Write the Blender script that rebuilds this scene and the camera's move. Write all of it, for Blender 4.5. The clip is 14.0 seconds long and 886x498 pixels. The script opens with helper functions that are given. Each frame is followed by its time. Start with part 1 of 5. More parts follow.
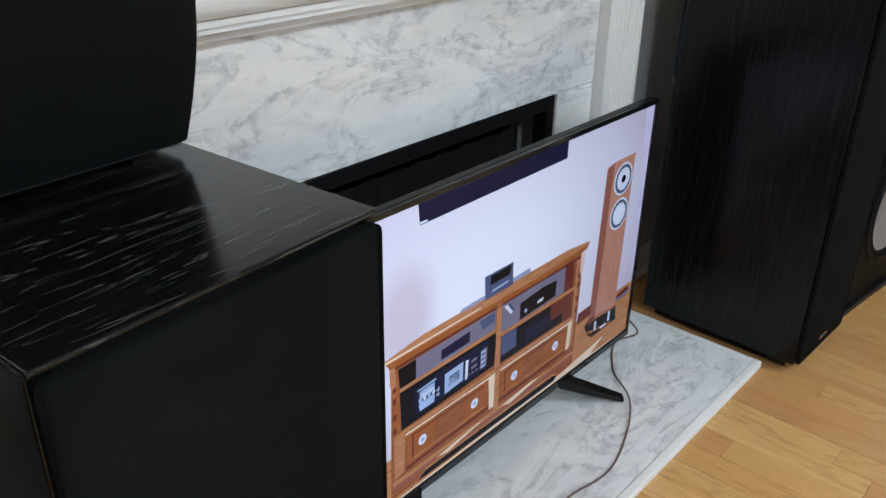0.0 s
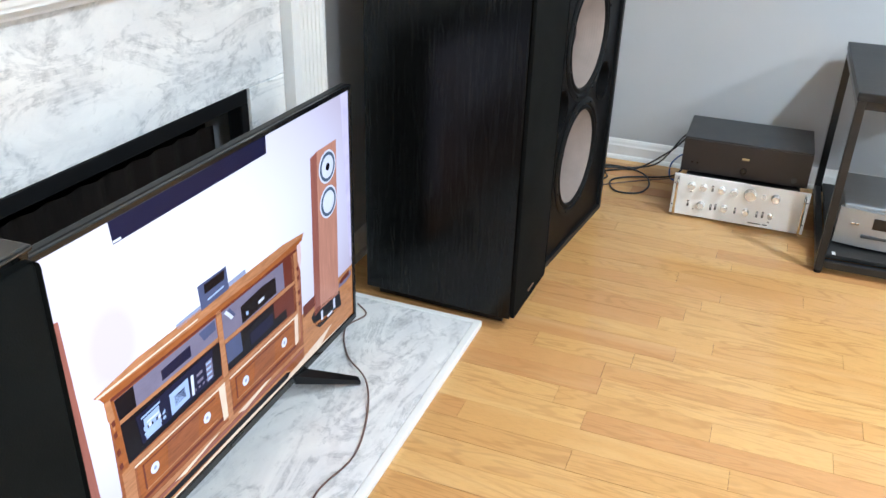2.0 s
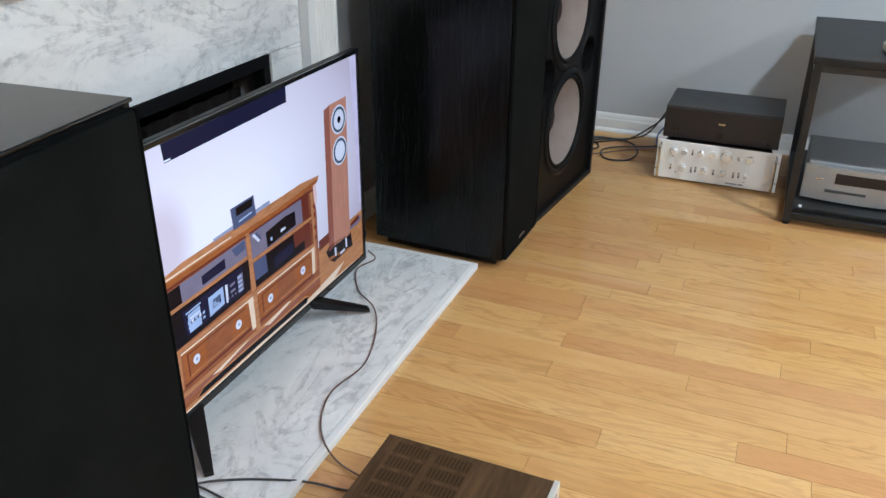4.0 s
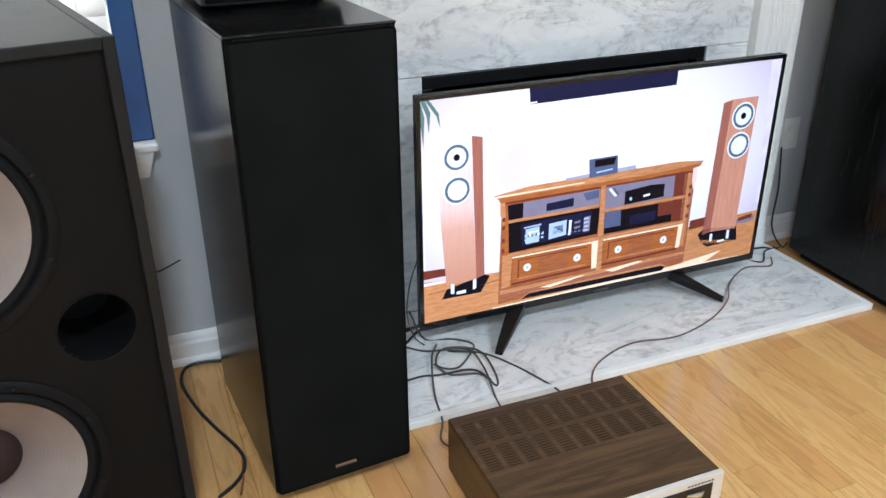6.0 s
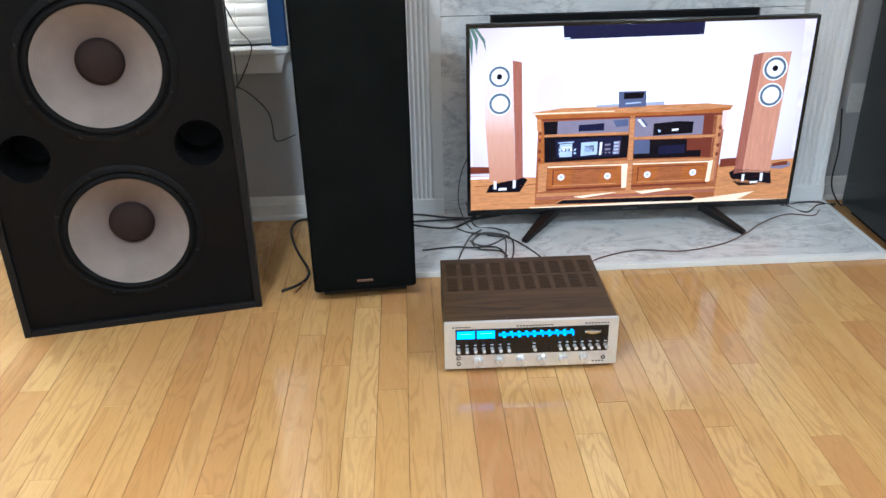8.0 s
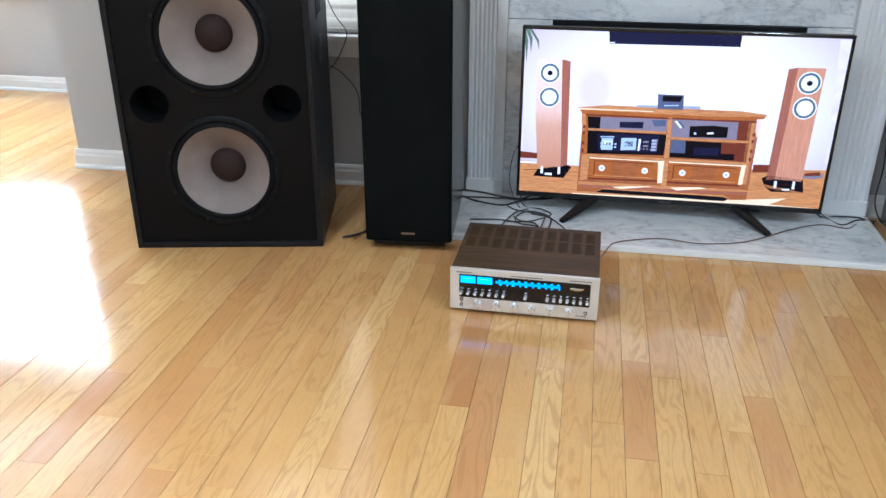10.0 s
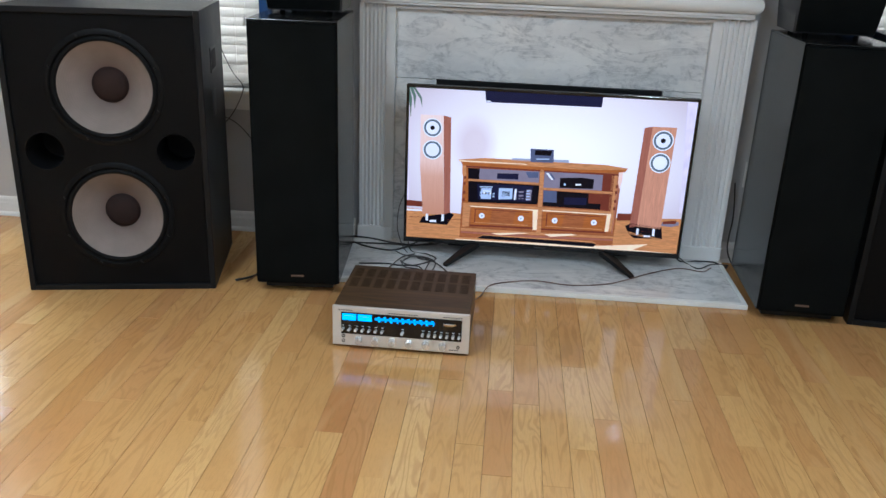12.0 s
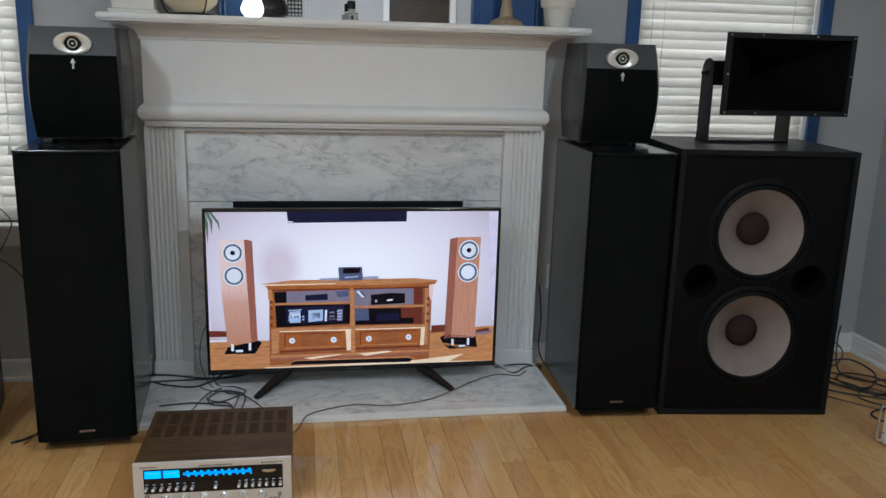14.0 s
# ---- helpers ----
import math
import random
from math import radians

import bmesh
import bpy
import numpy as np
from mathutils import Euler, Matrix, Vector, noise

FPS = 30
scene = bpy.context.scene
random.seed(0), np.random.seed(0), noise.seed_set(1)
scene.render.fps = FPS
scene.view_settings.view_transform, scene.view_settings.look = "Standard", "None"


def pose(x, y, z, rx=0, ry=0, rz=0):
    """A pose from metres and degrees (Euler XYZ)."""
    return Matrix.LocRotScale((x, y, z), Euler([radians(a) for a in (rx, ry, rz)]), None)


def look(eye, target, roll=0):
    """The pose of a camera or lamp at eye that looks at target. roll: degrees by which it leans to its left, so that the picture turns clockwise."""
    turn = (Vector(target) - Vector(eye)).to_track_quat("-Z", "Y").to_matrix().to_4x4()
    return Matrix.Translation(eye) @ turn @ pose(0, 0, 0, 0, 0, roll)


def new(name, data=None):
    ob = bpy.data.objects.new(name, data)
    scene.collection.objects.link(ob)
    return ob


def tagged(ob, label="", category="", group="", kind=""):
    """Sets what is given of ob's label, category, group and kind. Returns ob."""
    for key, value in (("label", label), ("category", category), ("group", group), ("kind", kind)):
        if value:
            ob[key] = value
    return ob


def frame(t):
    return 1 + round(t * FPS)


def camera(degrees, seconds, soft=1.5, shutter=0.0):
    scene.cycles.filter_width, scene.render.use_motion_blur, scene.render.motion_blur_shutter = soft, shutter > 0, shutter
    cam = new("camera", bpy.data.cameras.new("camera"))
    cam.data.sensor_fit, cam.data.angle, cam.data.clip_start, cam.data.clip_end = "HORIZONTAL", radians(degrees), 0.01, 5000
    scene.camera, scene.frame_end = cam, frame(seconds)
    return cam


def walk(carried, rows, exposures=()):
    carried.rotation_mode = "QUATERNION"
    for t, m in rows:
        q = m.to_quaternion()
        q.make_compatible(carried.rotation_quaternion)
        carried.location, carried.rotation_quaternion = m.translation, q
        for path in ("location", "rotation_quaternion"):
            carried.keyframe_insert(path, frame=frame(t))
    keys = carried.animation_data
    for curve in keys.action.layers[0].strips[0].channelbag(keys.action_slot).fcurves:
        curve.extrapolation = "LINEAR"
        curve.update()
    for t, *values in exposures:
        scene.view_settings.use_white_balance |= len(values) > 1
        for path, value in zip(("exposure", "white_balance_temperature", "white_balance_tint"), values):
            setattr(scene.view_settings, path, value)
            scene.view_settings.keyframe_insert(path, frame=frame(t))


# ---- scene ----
cam = camera(56.2, 14.0)
PATH = [
    (0, (-1.294, -1.188, 1.398), (0.054, -0.01, 0.505), 1.0),
    (0.5, (-1.259, -1.17, 1.398), (0.212, -0.14, 0.515), 1.2),
    (1, (-1.215, -1.17, 1.392), (0.347, -0.308, 0.487), 1.2),
    (1.5, (-1.204, -1.189, 1.385), (0.417, -0.442, 0.483), 1.3),
    (2, (-1.258, -1.217, 1.408), (0.409, -0.588, 0.5), 1.8),
    (2.2, (-1.299, -1.223, 1.396), (0.377, -0.618, 0.488), 1.6),
    (4.3, (-1.6, -1.502, 1.386), (0.043, -0.788, 0.497), -0.1),
    (4.5, (-1.583, -1.566, 1.392), (-0.02, -0.688, 0.505), -0.2),
    (5, (-1.56, -1.745, 1.39), (-0.243, -0.541, 0.487), -0.1),
    (5.5, (-1.482, -1.995, 1.39), (-0.465, -0.518, 0.503), -0.2),
    (6, (-1.343, -2.224, 1.385), (-0.662, -0.555, 0.517), -0.5),
    (6.5, (-1.247, -2.505, 1.385), (-0.819, -0.748, 0.53), -0.6),
    (7, (-1.126, -2.751, 1.39), (-0.846, -0.972, 0.522), -0.7),
    (7.5, (-0.928, -2.957, 1.371), (-0.775, -1.159, 0.51), -1.0),
    (8, (-0.808, -3.118, 1.347), (-0.74, -1.318, 0.479), -1.3),
    (8.2, (-0.769, -3.182, 1.343), (-0.715, -1.377, 0.483), -1.0),
    (10.3, (-0.289, -3.615, 1.348), (-0.638, -1.819, 0.54), 0.5),
    (10.5, (-0.263, -3.634, 1.284), (-0.62, -1.828, 0.501), 0.9),
    (11, (-0.109, -3.673, 1.306), (-0.502, -1.862, 0.555), 0.8),
    (11.5, (-0.123, -3.742, 1.386), (-0.485, -1.917, 0.654), 1.0),
    (12, (-0.159, -3.773, 1.389), (-0.296, -1.905, 0.689), 2.3),
    (12.5, (-0.147, -3.728, 1.395), (-0.008, -1.861, 0.692), 2.5),
    (13, (-0.149, -3.689, 1.429), (0.093, -1.823, 0.751), 1.8),
    (13.5, (-0.184, -3.645, 1.443), (0.142, -1.745, 0.911), 1.9),
    (14, (-0.203, -3.629, 1.437), (0.131, -1.711, 0.979), 1.6),
]
EXPOSURES = [(0, 0.22, 5980, 9), (0.5, 0.27, 5980, 9), (1, 0.4, 5980, 9), (1.5, 0.7, 5980, 9), (2, 0.95, 5980, 9), (2.2, 0.9, 5980, 9), (4.3, 0.36, 5980, 9), (5, 0.31, 5980, 9), (5.5, 0.2, 5980, 9), (6, 0.5, 5980, 9), (6.5, 1.15, 5980, 9), (7, 1.03, 5880, 9), (7.5, 0.57, 5880, 9), (8.2, 0.21, 5880, 9), (10.3, 0.06, 5670, 9), (11, -0.2, 5790, 9), (12, -0.3, 5900, 9), (12.5, -0.4, 6150, 9), (13, -0.27, 6150, 9), (13.5, -0.15, 6150, 9), (14, -0.62, 6150, 9)]
walk(cam, [(t, look(eye, target, roll)) for t, eye, target, roll in PATH], EXPOSURES)

# ---- world and light ----
world = bpy.data.worlds.new("world")
scene.world = world
world.use_nodes = True
wn = world.node_tree.nodes
sky = wn.new("ShaderNodeTexSky")
sky.sky_type, sky.sun_disc, sky.sun_elevation, sky.sun_rotation = "NISHITA", False, radians(42), radians(160)
world.node_tree.links.new(sky.outputs[0], wn["Background"].inputs[0])
wn["Background"].inputs[1].default_value = 0.10


def area(name, m, sx, sy, watts, color=(1, 1, 1), shape="RECTANGLE"):
    data = bpy.data.lights.new(name, "AREA")
    data.shape, data.size, data.size_y, data.energy, data.color = shape, sx, sy, watts, color
    ob = new(name, data)
    ob.matrix_world = m
    return tagged(ob, kind="structure")


DAY = (0.77, 0.91, 1.0)
LAMP = (0.79, 0.92, 1.0)
area("window_daylight", pose(-4.435, 1.53, 1.47, -90, 0, 0), 1.10, 1.44, 150, DAY)
# Daylight of an added far window, out of view.
area("window_daylight", pose(-6.1, 1.53, 1.47, -90, 0, 0), 1.10, 1.44, 110, DAY)
for wx, watts in ((-1.745, 22), (1.7375, 18)):
    area("window_daylight", pose(wx, 0.098, 1.475, -90, 0, 0), 0.80, 1.45, watts, (0.97, 0.97, 0.94))
# First inferred from a floor glint; the other three are unseen additions.
DOWNLIGHTS = ((0.93, -2.62), (-1.5, -2.62), (0.93, -4.6), (-1.5, -4.6))
for lx, ly in DOWNLIGHTS:
    area("downlight_lamp", pose(lx, ly, 2.585), 0.19, 0.19, 39, LAMP, "DISK")


# ---- materials ----
def nodes_of(name):
    m = bpy.data.materials.new(name)
    m.use_nodes = True
    return m, m.node_tree.nodes, m.node_tree.links, m.node_tree.nodes["Principled BSDF"]


def coords(n, l, scale=(1, 1, 1), space="Object", shift=None):
    tc, mp = n.new("ShaderNodeTexCoord"), n.new("ShaderNodeMapping")
    mp.inputs["Scale"].default_value = scale
    l.new(tc.outputs[space], mp.inputs["Vector"])
    if shift:
        l.new(shift, mp.inputs["Location"])
    return mp.outputs[0]


def noise_of(n, l, vec, scale, detail=4.0, rough=0.55, distort=0.0):
    t = n.new("ShaderNodeTexNoise")
    t.inputs["Scale"].default_value, t.inputs["Detail"].default_value = scale, detail
    t.inputs["Roughness"].default_value, t.inputs["Distortion"].default_value = rough, distort
    l.new(vec, t.inputs["Vector"])
    return t.outputs[0]


def ramp(n, l, fac, stops):
    r = n.new("ShaderNodeValToRGB")
    e = r.color_ramp.elements
    while len(e) < len(stops):
        e.new(0.5)
    for el, (p, c) in zip(e, stops):
        el.position, el.color = p, (*c, 1) if len(c) == 3 else c
    l.new(fac, r.inputs[0])
    return r.outputs[0]


def mixc(n, l, fac, a, b, mode="MIX"):
    m = n.new("ShaderNodeMix")
    m.data_type, m.blend_type = "RGBA", mode
    for sock, v in ((m.inputs[0], fac), (m.inputs[6], a), (m.inputs[7], b)):
        if isinstance(v, (int, float)):
            sock.default_value = v
        elif isinstance(v, tuple):
            sock.default_value = (*v, 1)
        else:
            l.new(v, sock)
    return m.outputs[2]


def bump_of(n, l, b, height, strength, dist=0.002):
    bp = n.new("ShaderNodeBump")
    bp.inputs["Strength"].default_value, bp.inputs["Distance"].default_value = strength, dist
    l.new(height, bp.inputs["Height"])
    l.new(bp.outputs[0], b.inputs["Normal"])


def surface(name, color, rough=0.5, metal=0.0, vary=0.12, scale=9.0, grain=180.0, bump=0.1, spec=0.5, coat=0.0):
    """Plain painted, moulded or metal surface: broad blotches, fine grain, uneven gloss."""
    m, n, l, b = nodes_of(name)
    v = coords(n, l)
    big, fine = noise_of(n, l, v, scale, 5), noise_of(n, l, v, grain, 3)
    lo, hi = [c * (1 - vary) for c in color], [min(1, c * (1 + vary)) for c in color]
    base = ramp(n, l, big, [(0.3, tuple(lo)), (0.7, tuple(hi))])
    base = mixc(n, l, 0.25, base, ramp(n, l, fine, [(0.35, tuple(lo)), (0.65, tuple(hi))]))
    l.new(base, b.inputs["Base Color"])
    r = n.new("ShaderNodeMapRange")
    r.inputs[3].default_value, r.inputs[4].default_value = rough * 0.82, min(1, rough * 1.18)
    l.new(big, r.inputs[0])
    l.new(r.outputs[0], b.inputs["Roughness"])
    b.inputs["Metallic"].default_value, b.inputs["Specular IOR Level"].default_value = metal, spec
    b.inputs["Coat Weight"].default_value, b.inputs["Coat Roughness"].default_value = coat, 0.08
    if bump:
        bump_of(n, l, b, fine, bump, 0.0008)
    return m


def glow(name, color, strength, spread=0.10, size=(14, 14, 14)):
    """A lit picture element or lamp glass."""
    m, n, l, b = nodes_of(name)
    b.inputs["Base Color"].default_value = (0.01, 0.01, 0.012, 1)
    b.inputs["Roughness"].default_value, b.inputs["Specular IOR Level"].default_value = 0.25, 0.15
    v = coords(n, l, size)
    soft = noise_of(n, l, v, 1.0, 4, 0.6, 0.6)
    l.new(ramp(n, l, soft, [(0.3, tuple(c * (1 - spread) for c in color)), (0.7, tuple(min(1, c * (1 + spread)) for c in color))]), b.inputs["Emission Color"])
    b.inputs["Emission Strength"].default_value = strength
    return m


def dim_aslant(m):
    """Lays an added tinted coat over a lit picture element, for the screen's dimming seen aslant; it swallows more
    light along a slanting way.
    """
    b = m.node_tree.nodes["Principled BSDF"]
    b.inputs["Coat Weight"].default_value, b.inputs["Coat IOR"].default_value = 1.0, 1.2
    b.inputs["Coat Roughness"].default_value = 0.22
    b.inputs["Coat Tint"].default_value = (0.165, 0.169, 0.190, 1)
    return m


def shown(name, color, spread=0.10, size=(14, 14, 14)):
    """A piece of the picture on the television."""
    return dim_aslant(glow(name, color, TV, spread, size))


def plank_material(name, island, tint=None):
    """Honey-coloured oak strip with cathedral grain and a polished varnish; every strip has its own tone."""
    m, n, l, b = nodes_of(name)
    if island:
        rnd = n.new("ShaderNodeNewGeometry").outputs["Random Per Island"]
    else:
        rnd = n.new("ShaderNodeObjectInfo").outputs["Random"]
    comb, mul = n.new("ShaderNodeCombineXYZ"), n.new("ShaderNodeMath")
    mul.operation = "MULTIPLY"
    mul.inputs[1].default_value = 57.0
    l.new(rnd, mul.inputs[0])
    for k in range(3):
        l.new(mul.outputs[0], comb.inputs[k])
    geo = n.new("ShaderNodeNewGeometry").outputs["Position"]
    mp = n.new("ShaderNodeMapping")
    mp.inputs["Scale"].default_value = (1.0, 0.13, 1.0)
    add = n.new("ShaderNodeVectorMath")
    l.new(geo, mp.inputs["Vector"])
    l.new(mp.outputs[0], add.inputs[0])
    l.new(comb.outputs[0], add.inputs[1])
    v = add.outputs[0]
    broad = noise_of(n, l, v, 15, 2.2, 0.5, 0.5)
    rings = n.new("ShaderNodeMath")
    rings.operation = "MULTIPLY"
    rings.inputs[1].default_value = 62.0
    l.new(broad, rings.inputs[0])
    sine = n.new("ShaderNodeMath")
    sine.operation = "SINE"
    l.new(rings.outputs[0], sine.inputs[0])
    fine = noise_of(n, l, v, 240, 3, 0.6)
    blot = noise_of(n, l, geo, 3.0, 3)
    tone = ramp(n, l, rnd, [(0.0, (0.488, 0.228, 0.086)), (0.06, (0.525, 0.256, 0.096)), (0.18, (0.556, 0.288, 0.104)), (0.45, (0.570, 0.308, 0.111)), (0.70, (0.590, 0.325, 0.116)), (0.90, (0.628, 0.362, 0.138)), (1.0, (0.668, 0.410, 0.172))])
    if tint:
        tone = mixc(n, l, 1.0, tone, tint, "MULTIPLY")
    ringfac = ramp(n, l, sine.outputs[0], [(0.15, (0, 0, 0)), (0.97, (0.46, 0.46, 0.46))])
    where = ramp(n, l, noise_of(n, l, v, 7, 2), [(0.36, (0.12, 0.12, 0.12)), (0.54, (1, 1, 1))])
    ringfac = mixc(n, l, 1.0, ringfac, where, "MULTIPLY")
    base = mixc(n, l, ringfac, tone, (0.37, 0.175, 0.062))
    base = mixc(n, l, ramp(n, l, fine, [(0.46, (0, 0, 0)), (0.78, (0.34, 0.34, 0.34))]), base, (0.34, 0.19, 0.07))
    base = mixc(n, l, ramp(n, l, blot, [(0.35, (0, 0, 0)), (0.75, (0.20, 0.20, 0.20))]), base, (0.68, 0.42, 0.17))
    fleck = noise_of(n, l, v, 34, 2, 0.5, 0.3)
    base = mixc(n, l, ramp(n, l, fleck, [(0.70, (0, 0, 0)), (0.80, (0.45, 0.45, 0.45))]), base, (0.26, 0.12, 0.045))
    # Varnish sheen put into the base colour as pale streaks.
    painted_sheen = noise_of(n, l, v, 9, 3, 0.6, 0.8)
    base = mixc(n, l, ramp(n, l, painted_sheen, [(0.55, (0, 0, 0)), (0.75, (0.30, 0.30, 0.30))]), base, (0.74, 0.50, 0.24))
    l.new(base, b.inputs["Base Color"])
    r = n.new("ShaderNodeMapRange")
    r.inputs[3].default_value, r.inputs[4].default_value = 0.07, 0.14
    l.new(blot, r.inputs[0])
    l.new(r.outputs[0], b.inputs["Roughness"])
    bump_of(n, l, b, noise_of(n, l, v, 22, 2), 0.05, 0.0012)
    return m


def marble_material(name, scale=1.0):
    """White marble with soft slanting grey drifts and broken veins, polished."""
    m, n, l, b = nodes_of(name)
    v = coords(n, l, (scale, scale, scale))
    tc, mp = n.new("ShaderNodeTexCoord"), n.new("ShaderNodeMapping")
    mp.inputs["Rotation"].default_value = (0.5, 0.62, 0.55)
    mp.inputs["Scale"].default_value = (scale * 0.75, scale * 1.6, scale * 2.1)
    l.new(tc.outputs["Object"], mp.inputs["Vector"])
    slant = mp.outputs[0]
    cloud = noise_of(n, l, slant, 4.0, 7, 0.62, 0.8)
    drift = noise_of(n, l, slant, 9.0, 8, 0.70, 0.6)
    speck = noise_of(n, l, v, 26.0, 6, 0.70, 0.6)
    vein = noise_of(n, l, slant, 3.4, 9, 0.66, 1.1)
    base = ramp(n, l, cloud, [(0.30, (0.67, 0.675, 0.68)), (0.47, (0.755, 0.757, 0.755)), (0.62, (0.83, 0.83, 0.82))])
    base = mixc(n, l, ramp(n, l, drift, [(0.52, (0, 0, 0)), (0.72, (0.36, 0.36, 0.36))]), base, (0.45, 0.462, 0.475))
    veinfac = ramp(n, l, vein, [(0.455, (0, 0, 0)), (0.495, (0.62, 0.62, 0.62)), (0.507, (0.62, 0.62, 0.62)), (0.55, (0, 0, 0))])
    veinfac = mixc(n, l, 1.0, veinfac, ramp(n, l, speck, [(0.38, (0.1, 0.1, 0.1)), (0.62, (1, 1, 1))]), "MULTIPLY")
    base = mixc(n, l, veinfac, base, (0.32, 0.335, 0.355))
    base = mixc(n, l, ramp(n, l, speck, [(0.57, (0, 0, 0)), (0.72, (0.46, 0.46, 0.46))]), base, (0.40, 0.41, 0.425))
    l.new(base, b.inputs["Base Color"])
    b.inputs["Roughness"].default_value = 0.05
    return m


def veneer(name, dark, light, rough, axis, freq=34.0, spec=0.5, amount=(0.45, 0.75), wave=1.2):
    """Straight-grained wood veneer; axis: the direction of the grain."""
    m, n, l, b = nodes_of(name)
    sc = [1.0, 1.0, 1.0]
    sc[axis] = 0.08
    v = coords(n, l, tuple(sc))
    g = noise_of(n, l, v, freq, 5, 0.65, wave)
    f = noise_of(n, l, v, freq * 7, 3, 0.6)
    base = ramp(n, l, g, [(amount[0], dark), (amount[1], light)])
    base = mixc(n, l, ramp(n, l, f, [(0.5, (0, 0, 0)), (0.8, (0.5, 0.5, 0.5))]), base, tuple(c * 0.6 for c in dark))
    l.new(base, b.inputs["Base Color"])
    r = n.new("ShaderNodeMapRange")
    r.inputs[3].default_value, r.inputs[4].default_value = rough * 0.8, rough * 1.3
    l.new(g, r.inputs[0])
    l.new(r.outputs[0], b.inputs["Roughness"])
    b.inputs["Specular IOR Level"].default_value = spec
    bump_of(n, l, b, f, 0.05, 0.0006)
    return m


def cloth(name, color):
    m, n, l, b = nodes_of(name)
    v = coords(n, l)
    w = n.new("ShaderNodeTexVoronoi")
    w.inputs["Scale"].default_value = 420
    l.new(v, w.inputs["Vector"])
    big = noise_of(n, l, v, 6, 4)
    l.new(ramp(n, l, big, [(0.3, tuple(c * 0.75 for c in color)), (0.7, tuple(c * 1.3 for c in color))]), b.inputs["Base Color"])
    b.inputs["Roughness"].default_value = 0.9
    b.inputs["Specular IOR Level"].default_value = 0.05
    bump_of(n, l, b, w.outputs["Distance"], 0.4, 0.0006)
    return m


def cone_material(name):
    """Treated paper cone with fine concentric ribs; the cone's axis is local z."""
    m, n, l, b = nodes_of(name)
    v = coords(n, l, (1, 1, 0))
    ln = n.new("ShaderNodeVectorMath")
    ln.operation = "LENGTH"
    l.new(v, ln.inputs[0])
    mu, si = n.new("ShaderNodeMath"), n.new("ShaderNodeMath")
    mu.operation, si.operation = "MULTIPLY", "SINE"
    mu.inputs[1].default_value = 900.0
    l.new(ln.outputs["Value"], mu.inputs[0])
    l.new(mu.outputs[0], si.inputs[0])
    big = noise_of(n, l, coords(n, l), 9, 4)
    paper = ramp(n, l, big, [(0.3, (0.205, 0.165, 0.145)), (0.7, (0.258, 0.212, 0.190))])
    # Shading down the cone, put into the colour: browner towards the centre.
    inner_shade = ramp(n, l, ln.outputs["Value"], [(0.065, (0.72, 0.72, 0.72)), (0.125, (0.10, 0.10, 0.10)), (0.17, (0, 0, 0))])
    l.new(mixc(n, l, inner_shade, paper, (0.105, 0.066, 0.056)), b.inputs["Base Color"])
    b.inputs["Roughness"].default_value = 0.8
    bump_of(n, l, b, si.outputs[0], 0.18, 0.0006)
    return m


def glass_material(name):
    m, n, l, b = nodes_of(name)
    b.inputs["Transmission Weight"].default_value = 1.0
    b.inputs["Roughness"].default_value, b.inputs["IOR"].default_value = 0.01, 1.45
    return m


wall_paint = surface("grey wall paint", (0.47, 0.48, 0.495), 0.75, vary=0.03, scale=2.0, grain=420, bump=0.12)
white_paint = surface("white gloss paint", (0.80, 0.80, 0.79), 0.32, vary=0.03, scale=4, grain=90, bump=0.03)
ceiling_paint = surface("ceiling paint", (0.80, 0.80, 0.79), 0.85, vary=0.02, grain=300, bump=0.1)
blue_paint = surface("dark blue gloss paint", (0.02, 0.085, 0.25), 0.3, vary=0.1, bump=0.03)
blind_white = surface("white faux wood slat", (0.74, 0.73, 0.70), 0.45, vary=0.04, scale=12, bump=0.04)
bn, bl = blind_white.node_tree.nodes, blind_white.node_tree.links
thin, both = bn.new("ShaderNodeBsdfTranslucent"), bn.new("ShaderNodeMixShader")
thin.inputs["Color"].default_value, both.inputs[0].default_value = (0.80, 0.79, 0.77, 1), 0.38
bl.new(bn["Principled BSDF"].outputs[0], both.inputs[1])
bl.new(thin.outputs[0], both.inputs[2])
bl.new(both.outputs[0], bn["Material Output"].inputs["Surface"])
marble = marble_material("grey-veined white marble")
hearth_marble = marble_material("hearth marble", 1.15)
trim_stone = surface("pale stone edging", (0.78, 0.78, 0.76), 0.4, vary=0.05)
soot = surface("sooty firebox lining", (0.006, 0.0055, 0.005), 0.9, vary=0.5, scale=14)
mesh_metal = surface("bronze fire screen mesh", (0.022, 0.015, 0.012), 0.8, 0.1, vary=0.3, scale=30, grain=500, bump=0.6)
black_metal = surface("black enamelled metal", (0.007, 0.007, 0.0075), 0.4, vary=0.2, bump=0.05, spec=0.25)
black_plastic = surface("black plastic", (0.006, 0.006, 0.0065), 0.38, vary=0.15, bump=0.08, spec=0.3)
gloss_black = surface("gloss black plastic", (0.008, 0.008, 0.009), 0.12, vary=0.1, bump=0.0)
rubber = surface("black rubber", (0.005, 0.005, 0.0053), 0.65, vary=0.2, bump=0.15, spec=0.12)
driver_black = surface("black cast driver frame", (0.005, 0.005, 0.0053), 0.5, vary=0.2, bump=0.1, spec=0.12)
dark_grey = surface("dark grey moulding", (0.035, 0.037, 0.041), 0.45, vary=0.1)
